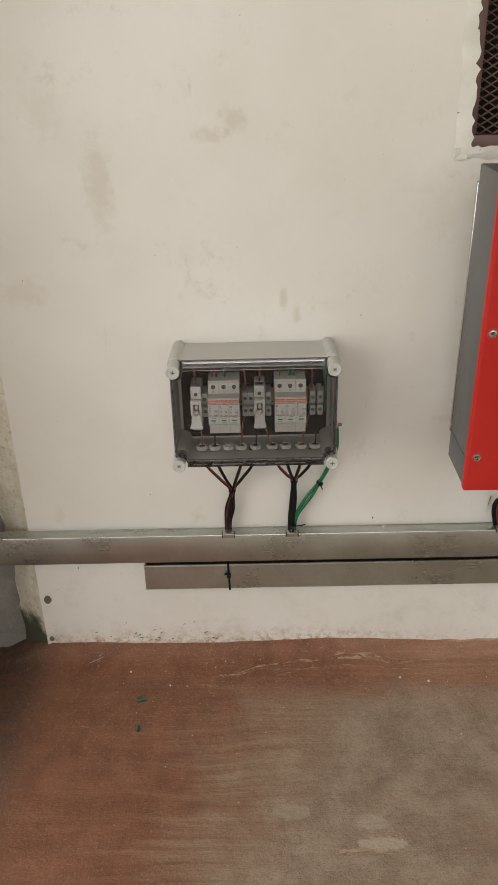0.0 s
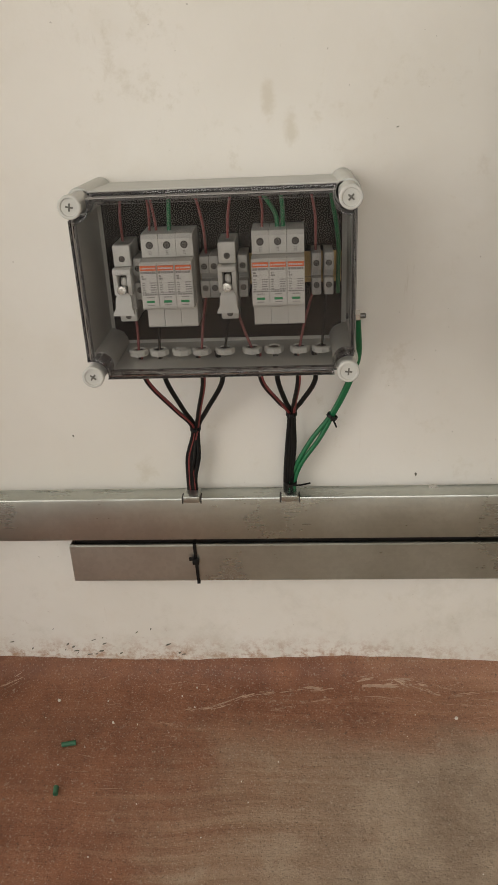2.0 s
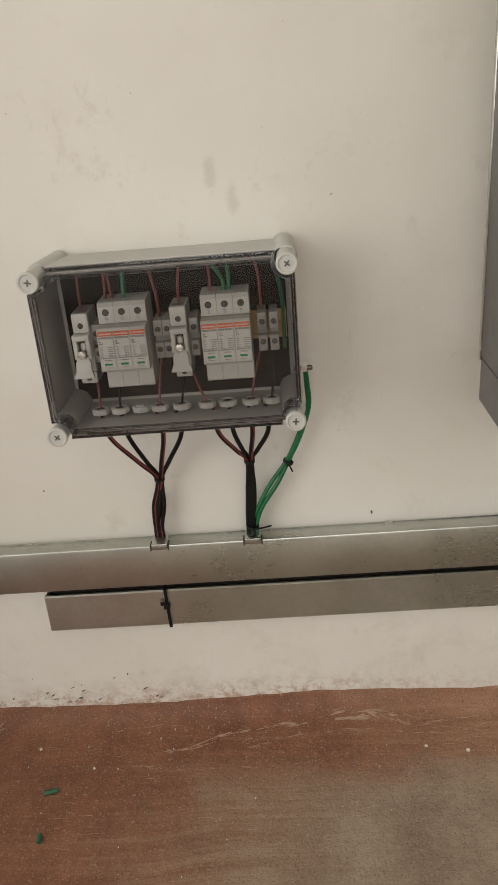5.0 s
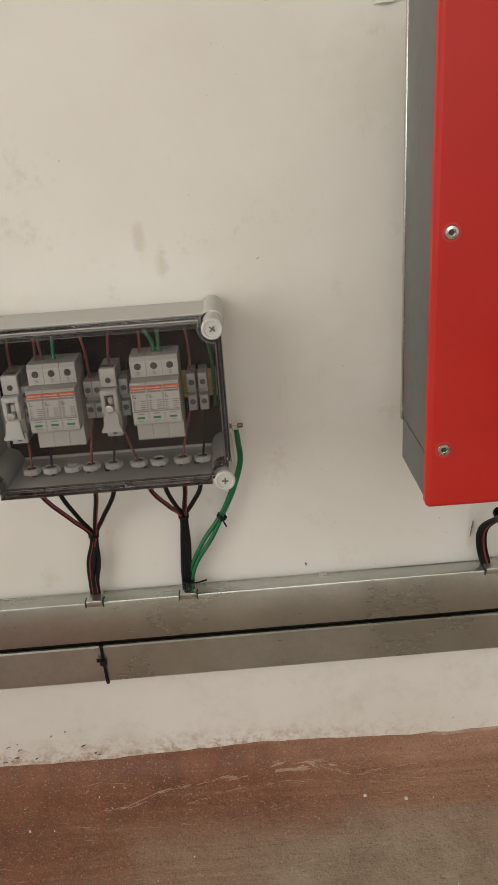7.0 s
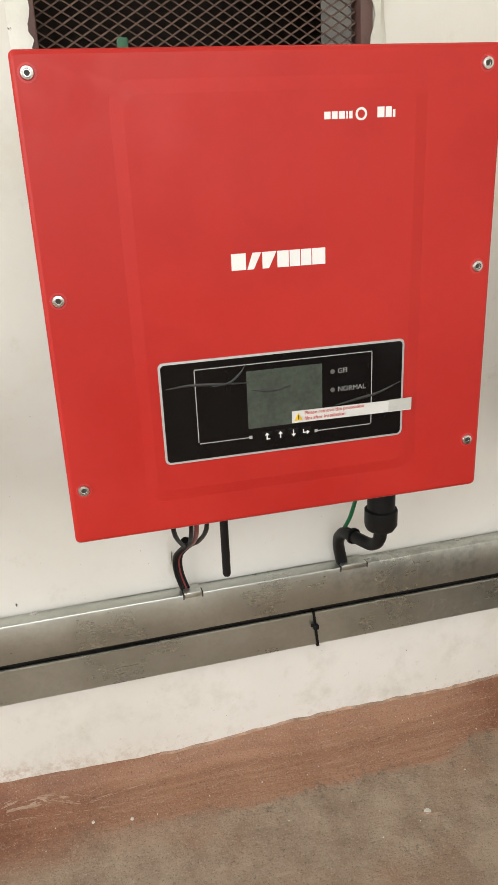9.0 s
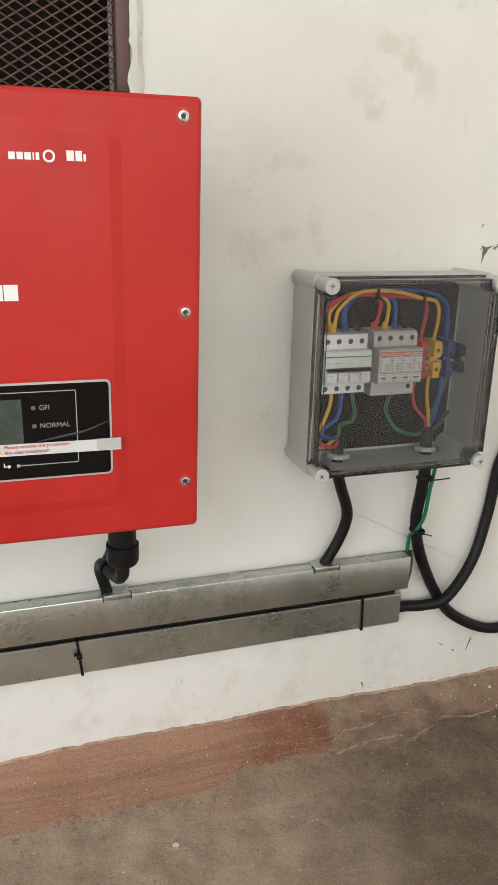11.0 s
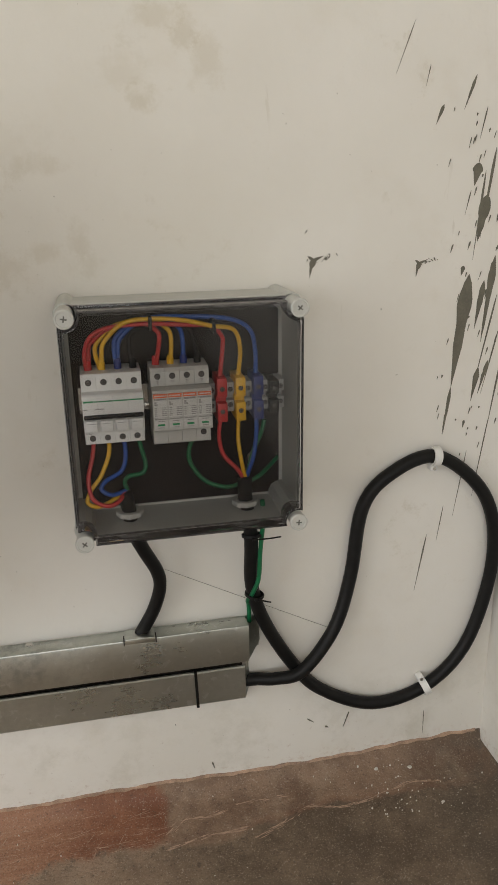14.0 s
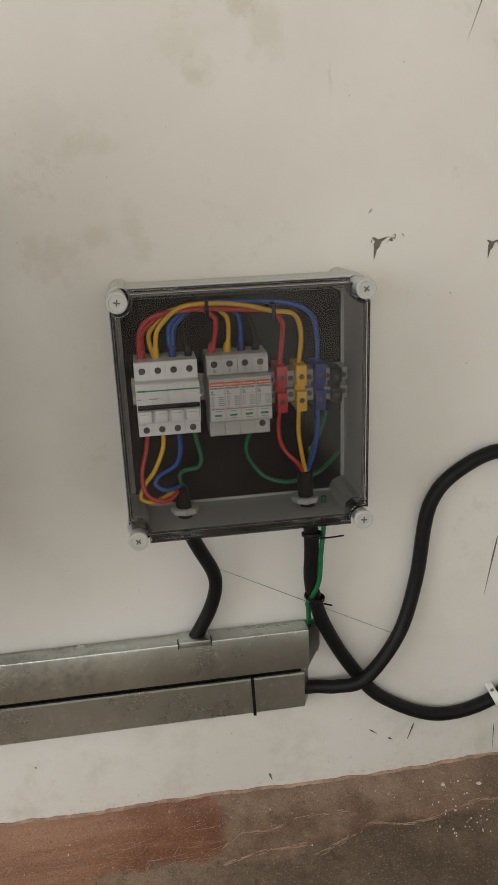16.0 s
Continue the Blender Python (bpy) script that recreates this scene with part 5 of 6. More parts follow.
for i, (x, m) in enumerate(((0.037, "red"), (0.056, "black"), (0.080, "red"), (0.100, "black"))):
    o = (-0.0045, -0.0015, 0.002, 0.0045)[i]
    pts = [(x - 0.002, 1.274, 0.586), (x, 1.28, 0.546), (x * 0.45 + 0.071 * 0.55, 1.305, 0.508), (0.071 + o * 0.7, 1.322 + 0.002 * (i % 2), 0.484), (0.0695 + o, 1.325, 0.44), (0.0665 + o, 1.325, 0.40), (0.0655 + o, 1.328, 0.36)]
    wire("cable", pts, 0.0030, BLACK, "black solar cable gathered into a bundle under the wide box", "cable", GC)
    if m == "red":
        wire("stripe_cable", [(p[0] + 0.0016, p[1] - 0.0012, p[2]) for p in pts[:4]], 0.0017, THINRED, "dull red solar cable gathered into a bundle under the wide box", "cable", GC)


def tie_ring(c, axis, r, label, tail=None):
    t = thing("cable_tie", c, label, "cable tie", "ties round cables")
    bm = bmesh.new()
    lathe(bm, Vector(c) - Vector(axis) * 0.002, axis, [(0, r), (0.004, r), (0.004, r - 0.0012), (0, r - 0.0012)], 16)
    part("band", bm, BLACK, t)
    part("tie_head", block(c[0] - 0.0028, c[0] + 0.0028, c[1] - r - 0.0035, c[1] - r + 0.001, c[2] - 0.0025, c[2] + 0.0025, bevel=0.0008), BLACK, t)
    if tail:
        part("tail", tube(bmesh.new(), [(c[0], c[1] - r - 0.001, c[2]), (c[0] + tail[0] * 0.5, c[1] - r - 0.002, c[2] + tail[1] * 0.4), (c[0] + tail[0], c[1] - r, c[2] + tail[1])], 0.0012, 6, 4), BLACK, t)


tie_ring((-0.052, 1.322, 0.466), (0, 0.1, 1), 0.0072, "black tie round a bundle of solar cables")
tie_ring((0.071, 1.322, 0.484), (0, 0.1, 1), 0.0072, "black tie round a bundle of solar cables")
tie_ring((0.068, 1.325, 0.384), (0, 0, 1), 0.0085, "black tie with a loose tail at the trunking entry", (0.026, 0.003))
for i in range(2):
    o = 0.0028 if i else -0.0028
    wire("earth_cable", [(0.1500, 1.300, 0.612), (0.1515 + o * 0.2, 1.306, 0.590), (0.1520 + o * 0.3, 1.316, 0.558), (0.1385 + o * 0.5, 1.321, 0.516), (0.121 + o * 0.5, 1.324, 0.479), (0.101 + o * 1.7, 1.324, 0.447), (0.080 + o, 1.325, 0.412), (0.0705 + o, 1.326, 0.385), (0.0700 + o, 1.328, 0.36)], 0.0030, GREEN, "green earth cable from the box side to the trunking", "cable", GC)
tie_ring((0.122, 1.323, 0.479), (0.5, 0, 0.86), 0.0072, "black tie round two green earth cables", (0.005, -0.012))
stud = thing("earth_stud", (0.137, 1.30, 0.615), "small steel earth stud on the side of the box", "stud")
part("bolt", lathe(bmesh.new(), (0.136, 1.30, 0.615), (1, 0, 0), [(0, 0.0032), (0.022, 0.0032), (0.023, 0.0022)], 12), DULLSTEEL, stud)
part("nut", lathe(bmesh.new(), (0.145, 1.30, 0.615), (1, 0, 0), [(0, 0.0068), (0.007, 0.0068), (0.0075, 0.0055)], 6), SILVER, stud)
part("washer", lathe(bmesh.new(), (0.1395, 1.30, 0.615), (1, 0, 0), [(0, 0.0075), (0.0015, 0.0075), (0.0016, 0.004)], 16), SILVER, stud)

# ---- red inverter ----
IX0, IX1, IZ0, IZ1, IF = 0.3355, 0.8312, 0.5840, 1.083, 1.073
inv = thing("inverter", (0.58, 1.24, 0.5905), "red wall-mounted solar inverter with charcoal sides and black display", "inverter")


def cover_plate():
    """Folded sheet cover with a raised field and rounded edges."""
    bm = bmesh.new()
    o = rounded(IX0, IX1, IZ0, IZ1, 0.006)
    d = rounded(IX0 + 0.0018, IX1 - 0.0018, IZ0 + 0.0018, IZ1 - 0.0018, 0.005)
    rings = [loop(bm, [(x, IF + 0.012, z) for x, z in o]), loop(bm, [(x, IF + 0.0035, z) for x, z in o])]
    rings.append(loop(bm, [(x, IF + 0.001, z) for x, z in d]))
    d2 = rounded(IX0 + 0.0045, IX1 - 0.0045, IZ0 + 0.0045, IZ1 - 0.0045, 0.004)
    rings.append(loop(bm, [(x, IF, z) for x, z in d2]))
    for a, dy in ((0.0, 0.0), (0.013, -0.0019)):
        e = rounded(0.420 + a, 0.745 - a, 0.622 + a, 1.056 - a, 0.022 - a * 0.5)
        rings.append(loop(bm, [(x, IF + dy, z) for x, z in e]))
    for a, b in zip(rings, rings[1:]):
        bridge(bm, a, b)
    bm.faces.new(rings[-1])
    return bm


part("front_cover", cover_plate(), RED, inv, "satin red folded sheet-metal cover", smooth=7)
FACE = IF - 0.0019
case = bmesh.new()
solid(case, IX0 + 0.003, IX1 - 0.003, IF + 0.009, 1.196, IZ0 + 0.052, IZ1 - 0.004, 0.003)
part("case", case, CHARCOAL, inv, "charcoal sheet-metal case")
part("base_section", block(IX0 + 0.003, IX1 - 0.003, IF + 0.009, 1.196, IZ0 + 0.002, IZ0 + 0.0515, bevel=0.002), CHARCOAL, inv, "charcoal bottom section below a thin seam")
part("back_edge", block(IX0 + 0.001, IX0 + 0.0045, 1.193, 1.199, IZ0 + 0.05, IZ1 - 0.03, bevel=0.001), SILVER, inv, "bright aluminium back edge")
sink = bmesh.new()
solid(sink, IX0 + 0.03, IX1 - 0.03, 1.1962, 1.206, IZ0 + 0.04, IZ1 - 0.03)
for i in range(24):
    x = IX0 + 0.04 + i * 0.0178
    solid(sink, x, x + 0.003, 1.206, 1.300, IZ0 + 0.05, IZ1 - 0.05)
part("heat_sink", sink, SILVER, inv, "finned aluminium heat sink behind the case")
part("bracket", block(IX0 + 0.06, IX1 - 0.06, 1.3002, W - 0.016, IZ0 + 0.2, IZ1 - 0.06), STEEL, inv, "steel wall bracket")
for x, z in ((0.350, 1.0635), (0.811, 1.0635), (0.351, 0.857), (0.814, 0.857), (0.3515, 0.6485), (0.8150, 0.6470)):
    s = part("cover_screw", lathe(bmesh.new(), (x, IF + 0.001, z), (0, -1, 0), [(0, 0.0068), (0.0016, 0.0068), (0.0032, 0.0058), (0.0036, 0.0036), (0.0016, 0.0033), (0.0016, 0.0005)], 20), SILVER, inv, "stainless socket-head screw")
    # socket darkened by colour, for the shade down the hole
    part("socket", lathe(bmesh.new(), (x, IF - 0.0001, z), (0, -1, 0), [(0, 0.0030), (0.0008, 0.0029), (0.0008, 0.0005)], 6), SLOT, s, "dark hexagonal socket")
    part("recess", lathe(bmesh.new(), (x, IF + 0.0015, z), (0, -1, 0), [(0, 0.0088), (0.0018, 0.0086), (0.0018, 0.006)], 20), REDWIRE, s)

# display panel
DX0, DX1, DZ0, DZ1 = 0.4435, 0.7265, 0.6665, 0.7830
panel = part("display", extrude_xz(bmesh.new(), rounded(DX0, DX1, DZ0, DZ1, 0.006), FACE - 0.0012, FACE + 0.001, 0.0004), EDGEGREY, inv, "pale-edged display overlay")
part("black_field", extrude_xz(bmesh.new(), rounded(DX0 + 0.0025, DX1 - 0.0025, DZ0 + 0.0025, DZ1 - 0.0025, 0.0045), FACE - 0.0016, FACE), BLACKGLOSS, panel, "glossy black field with a wrinkled film")
part("screen", extrude_xz(bmesh.new(), rounded(0.5395, 0.6270, 0.6975, 0.7645, 0.0008), FACE - 0.00195, FACE), LCD, panel, "dull green unlit screen")
line = bmesh.new()
Y0 = FACE - 0.0021
for a in ((0.4825, 0.6865, 0.7718, 0.7727), (0.4818, 0.4827, 0.6890, 0.7715), (0.4830, 0.5400, 0.6868, 0.6877), (0.6863, 0.6872, 0.6865, 0.7715), (0.6200, 0.6862, 0.6848, 0.6857), (0.5400, 0.5435, 0.6856, 0.6891), (0.6175, 0.6210, 0.6836, 0.6871)):
    solid(line, a[0], a[1], Y0, FACE, a[2], a[3])
part("outline", line, EDGEGREY, panel, "thin pale outline round the screen")
for i, x in enumerate((0.5605, 0.5765, 0.5920, 0.6075)):
    key = part("key", extrude_xz(bmesh.new(), rounded(x - 0.006, x + 0.006, 0.6805, 0.6925, 0.002), FACE - 0.0024, FACE, 0.0005), BLACKGLOSS, panel, "black push key with a white arrow")
    arrow = bmesh.new()
    ya, z = FACE - 0.0028, 0.6865
    s = -1 if i == 2 else 1
    if i == 3:
        pts = ((x + 0.004, z - 0.001), (x + 0.0005, z - 0.0035), (x + 0.0005, z + 0.0015))
        solid(arrow, x - 0.0042, x + 0.0005, ya, FACE - 0.002, z - 0.0016, z - 0.0004)
        solid(arrow, x - 0.0042, x - 0.003, ya, FACE - 0.002, z - 0.0004, z + 0.003)
    else:
        pts = ((x, z + s * 0.0045), (x - 0.0026, z + s * 0.001), (x + 0.0026, z + s * 0.001))
        solid(arrow, x - 0.0006, x + 0.0006, ya, FACE - 0.002, min(z + s * 0.001, z - s * 0.004), max(z + s * 0.001, z - s * 0.004))
        if i == 0:
            solid(arrow, x + 0.0006, x + 0.0036, ya, FACE - 0.002, z - 0.004, z - 0.0028)
    extrude_xz(arrow, pts, ya, FACE - 0.002)
    part("arrow", arrow, WHITE, key, "printed white arrow")
for z, w in ((0.7535, "GFI"), (0.7320, "NORMAL")):
    part("indicator", lathe(bmesh.new(), (0.6395, FACE - 0.0012, z), (0, -1, 0), [(0, 0.0026), (0.0007, 0.0026), (0.0009, 0.001)], 16), CHARCOAL, panel, "unlit round indicator")
    lettering("lettering", w, 0.0082, 0.6455, FACE - 0.0020, z, FAINT, panel, "pale printed word")
# white maker's mark and model mark as plain shapes
for i, w in enumerate((0.0155, 0.0155, 0.0155, 0.0125, 0.0115, 0.0115, 0.0145)):
    x = 0.5295 + sum((0.0168, 0.0165, 0.0163, 0.0135, 0.0125, 0.0125, 0.015)[:i])
    mark = extrude_xz(bmesh.new(), ((x, 0.8735), (x + w * (0.45 if i in (1, 2) else 1), 0.8735), (x + w, 0.8905), (x + w * (0.4 if i in (1,) else 0.0), 0.8905)), FACE - 0.0004, FACE + 0.001)
    part("maker_mark", mark, WHITE, inv, "plain white printed block")
mm = bmesh.new()
for x0, x1, z0, z1 in ((0.632, 0.6385, 1.0155, 1.0225), (0.640, 0.646, 1.0155, 1.0225), (0.6475, 0.654, 1.0155, 1.0225), (0.6555, 0.657, 1.0155, 1.0225), (0.6585, 0.662, 1.0155, 1.0225), (0.689, 0.6965, 1.0155, 1.0255), (0.698, 0.7045, 1.0155, 1.0255), (0.706, 0.7085, 1.0155, 1.0225)):
    solid(mm, x0, x1, FACE - 0.0004, FACE + 0.001, z0, z1)
lathe(mm, (0.6715, FACE + 0.001, 1.0195), (0, -1, 0), [(0, 0.0062), (0.0014, 0.0062), (0.0014, 0.0040), (0, 0.0040)], 20)
part("model_mark", mm, WHITE, inv, "small white shapes with a ring")
# raised wrinkles of the loose protective film, greyed to paint in its wavy reflections
for pts in (((0.20, 0.27), (0.27, 0.25), (0.315, 0.17), (0.34, 0.08)), ((0.02, 0.25), (0.12, 0.235), (0.24, 0.255), (0.35, 0.27)), ((0.70, 0.60), (0.80, 0.56), (0.89, 0.52), (0.985, 0.43)), ((0.36, 0.35), (0.45, 0.37), (0.52, 0.34))):
    run = smooth_line([(DX0 + u * (DX1 - DX0), 0, DZ1 - v * (DZ1 - DZ0)) for u, v in pts], 6)
    bm = bmesh.new()
    rows = []
    for i, q in enumerate(run):
        w = 0.0009 * math.sin(math.pi * (i + 0.5) / (len(run) + 0.0)) + 0.0002
        rows.append([bm.verts.new((q.x, FACE - d, q.z + k * w)) for k, d in ((1.6, 0.0018), (0.5, 0.0027), (-0.5, 0.0027), (-1.6, 0.0018))])
    for a, b in zip(rows, rows[1:]):
        for k in range(3):
            bm.faces.new((a[k], b[k], b[k + 1], a[k + 1]))
    part("film_wrinkle", bm, FILM, panel, "soft glossy wrinkle in the clear film", smooth=80)
# protective sticker half peeled off the overlay
st = part("sticker", block(0.5905, 0.7365, FACE - 0.0033, FACE - 0.0026, 0.6985, 0.7125), LABEL, inv, "white warning strip stuck across the overlay")
st.data.transform(Matrix.Translation((0.5905, 0, 0.7055)) @ Matrix.Rotation(radians(0.5), 4, "Y") @ Matrix.Translation((-0.5905, 0, -0.7055)))
part("fold", block(0.7080, 0.7365, FACE - 0.0037, FACE - 0.0031, 0.6983, 0.7123), GREYBOX, st, "bare grey end of the strip")
part("warning_sign", extrude_xz(bmesh.new(), ((0.5930, 0.7012), (0.6025, 0.7012), (0.59775, 0.7100)), FACE - 0.0039, FACE - 0.003), AMBER, st, "yellow warning triangle")
part("exclamation", block(0.5973, 0.5982, FACE - 0.0043, FACE - 0.0035, 0.7022, 0.7075), SLOT, st)
lettering("lettering", "Please remove the protection", 0.0060, 0.6050, FACE - 0.0038, 0.7090, REDINK, st, "red printed notice", 0.3)
lettering("lettering", "film after installation", 0.0060, 0.6050, FACE - 0.0038, 0.7025, REDINK, st, "red printed notice", 0.3)

# ---- cables and fittings below the inverter ----
part("antenna", lathe(bmesh.new(), (0.511, 1.102, 0.495), (0, 0, 1), [(0, 0.004), (0.003, 0.0052), (0.099, 0.0052), (0.100, 0.003)], 16), BLACK, inv, "short black antenna rod")
g = part("cable_entry", lathe(bmesh.new(), (0.7490, 1.175, 0.511), (0, 0, 1), [(0, 0.018), (0.002, 0.0195), (0.085, 0.0195), (0.086, 0.015)], 24), BLACK, inv, "ribbed black cable entry")
nut = bmesh.new()
lathe(nut, (0.7490, 1.175, 0.481), (0, 0, 1), [(0, 0.012), (0.004, 0.020), (0.010, 0.0232), (0.034, 0.0232), (0.036, 0.020)], 12)
part("lock_nut", nut, BLACK, g, "faceted black locking nut")
wire("cable", [(0.7505, 1.192, 0.492), (0.750, 1.198, 0.468), (0.746, 1.217, 0.453), (0.737, 1.248, 0.450), (0.730, 1.281, 0.445), (0.730, 1.306, 0.423), (0.736, 1.320, 0.395), (0.744, 1.324, 0.362)], 0.0094, BLACK, "thick black cable from the inverter into the trunking", "cable")
tie_ring((0.735, 1.257, 0.4495), (-0.3, 0.9, 0.0), 0.0125, "black tie round the thick inverter cable")
wire("earth_cable", [(0.748, 1.235, 0.595), (0.746, 1.26, 0.53), (0.742, 1.285, 0.47), (0.731, 1.30, 0.43), (0.740, 1.32, 0.39), (0.75, 1.325, 0.362)], 0.0032, GREEN, "green earth cable beside the thick inverter cable", "cable")
GI = "solar cables below the inverter"
for i, (x, m) in enumerate(((0.452, "b"), (0.474, "b"), (0.481, "r"), (0.494, "b"))):
    o = (-0.004, 0.0, 0.003, 0.005)[i]
    pts = [(x, 1.14, 0.598), (x + 0.003, 1.160, 0.548), (0.485 + o + (x - 0.474) * 0.4, 1.235, 0.494), (0.486 + o, 1.28, 0.466), (0.476 + o, 1.312, 0.436), (0.476 + o, 1.32, 0.405), (0.487 + o, 1.325, 0.362)]
    wire("cable", pts, 0.0031, BLACK if m == "b" else THINRED, "black solar cable dropping from the inverter" if m == "b" else "dull red solar cable dropping from the inverter", "cable", GI)
tie_ring((0.487, 1.288, 0.468), (-0.2, 0.5, -0.8), 0.0085, "black tie round the solar cables", (0.014, 0.012))

for x in (0.452, 0.494):
    part("ferrule", lathe(bmesh.new(), (x, 1.125, 0.577), (0, 0, 1), [(0, 0.0048), (0.010, 0.0050), (0.0105, 0.003)], 12), AMBER, inv, "yellow collar at a cable socket")
# the inverter hangs slightly askew: turned a little and leaning out at the top
inv.rotation_euler = (radians(2.2), 0.0, radians(-0.6))
inv.location += Vector((0.0018, 0.0155, 0.0064))

# ---- cables at the square box ----
wire("cable", [(1.112, 1.284, 0.620), (1.116, 1.288, 0.59), (1.120, 1.292, 0.555), (1.133, 1.300, 0.520), (1.150, 1.310, 0.480), (1.153, 1.316, 0.450), (1.142, 1.322, 0.410), (1.118, 1.324, 0.366)], 0.0098, BLACK, "thick black cable from the square box into the trunking", "cable")
YL = 1.333
wire("looped_cable", [(1.277, 1.288, 0.624), (1.278, 1.288, 0.59), (1.285, 1.294, 0.545), (1.288, 1.303, 0.500), (1.290, 1.314, 0.438), (1.310, 1.322, 0.367), (1.357, 1.332, 0.277), (1.407, YL, 0.216), (1.498, YL, 0.172), (1.592, YL, 0.191), (1.660, YL, 0.262), (1.6935, YL, 0.386), (1.690, YL, 0.489), (1.654, YL, 0.560), (1.583, YL, 0.610), (1.514, YL, 0.589), (1.469, YL, 0.537), (1.453, YL, 0.422), (1.425, 1.324, 0.335), (1.370, 1.311, 0.273), (1.330, 1.322, 0.257), (1.300, 1.332, 0.254), (1.281, 1.333, 0.254)], 0.0105, BLACK, "thick black cable looped on the wall beside the corner", "cable")
wire("earth_cable", [(1.303, 1.292, 0.584), (1.3035, 1.291, 0.55), (1.300, 1.296, 0.50), (1.298, 1.300, 0.455), (1.290, 1.304, 0.430), (1.285, 1.320, 0.408), (1.288, 1.329, 0.393), (1.289, 1.332, 0.362)], 0.0034, GREEN, "green earth wire from the square box to the trunking", "cable")
tie_ring((1.288, 1.297, 0.528), (0, 0.2, 1), 0.0150, "black tie with a stiff tail round the cable", (0.040, 0.000))
tie_ring((1.294, 1.314, 0.420), (0.2, 0, 1), 0.0150, "black tie round the cable near the trunking", (0.022, -0.008))


def clamp(x, z, ang):
    """White plastic saddle over the cable with a nail."""
    c = thing("cable_clip", (x, W, z), "white plastic clip nailed over the black cable", "cable clip", "cable clips")
    bm = bmesh.new()
    prof = [(0.0118 * math.cos(radians(a)), -0.0118 * math.sin(radians(a))) for a in range(-20, 201, 20)]
    outer = [(1.28 * u, 1.28 * v) for u, v in prof]
    ring = outer + prof[::-1]
    m = pose(x, YL, z) @ Matrix.Rotation(radians(ang), 4, "Y")
    a = loop(bm, [m @ Vector((-0.006, v, u)) for u, v in ring])
    b = loop(bm, [m @ Vector((0.006, v, u)) for u, v in ring])
    bridge(bm, a, b)
    bm.faces.new(a)
    bm.faces.new(b)
    part("saddle", bm, NYLONWHITE, c)
    lug = bmesh.new()
    solid(lug, -0.006, 0.006, -0.003, 0.011, -0.024, -0.0135, 0.002)
    bmesh.ops.transform(lug, matrix=m, verts=lug.verts)
    part("lug", lug, NYLONWHITE, c)
    nail = bmesh.new()
    lathe(nail, m @ Vector((0, -0.004, -0.019)), (0, -1, 0), [(-0.012, 0.0012), (0, 0.0012), (0, 0.003), (0.0012, 0.0028), (0.0013, 0.0008)], 12)
    part("nail", nail, SILVER, c)


clamp(1.583, 0.610, 5)
clamp(1.592, 0.191, 155)

# ---- marks on the wall ----


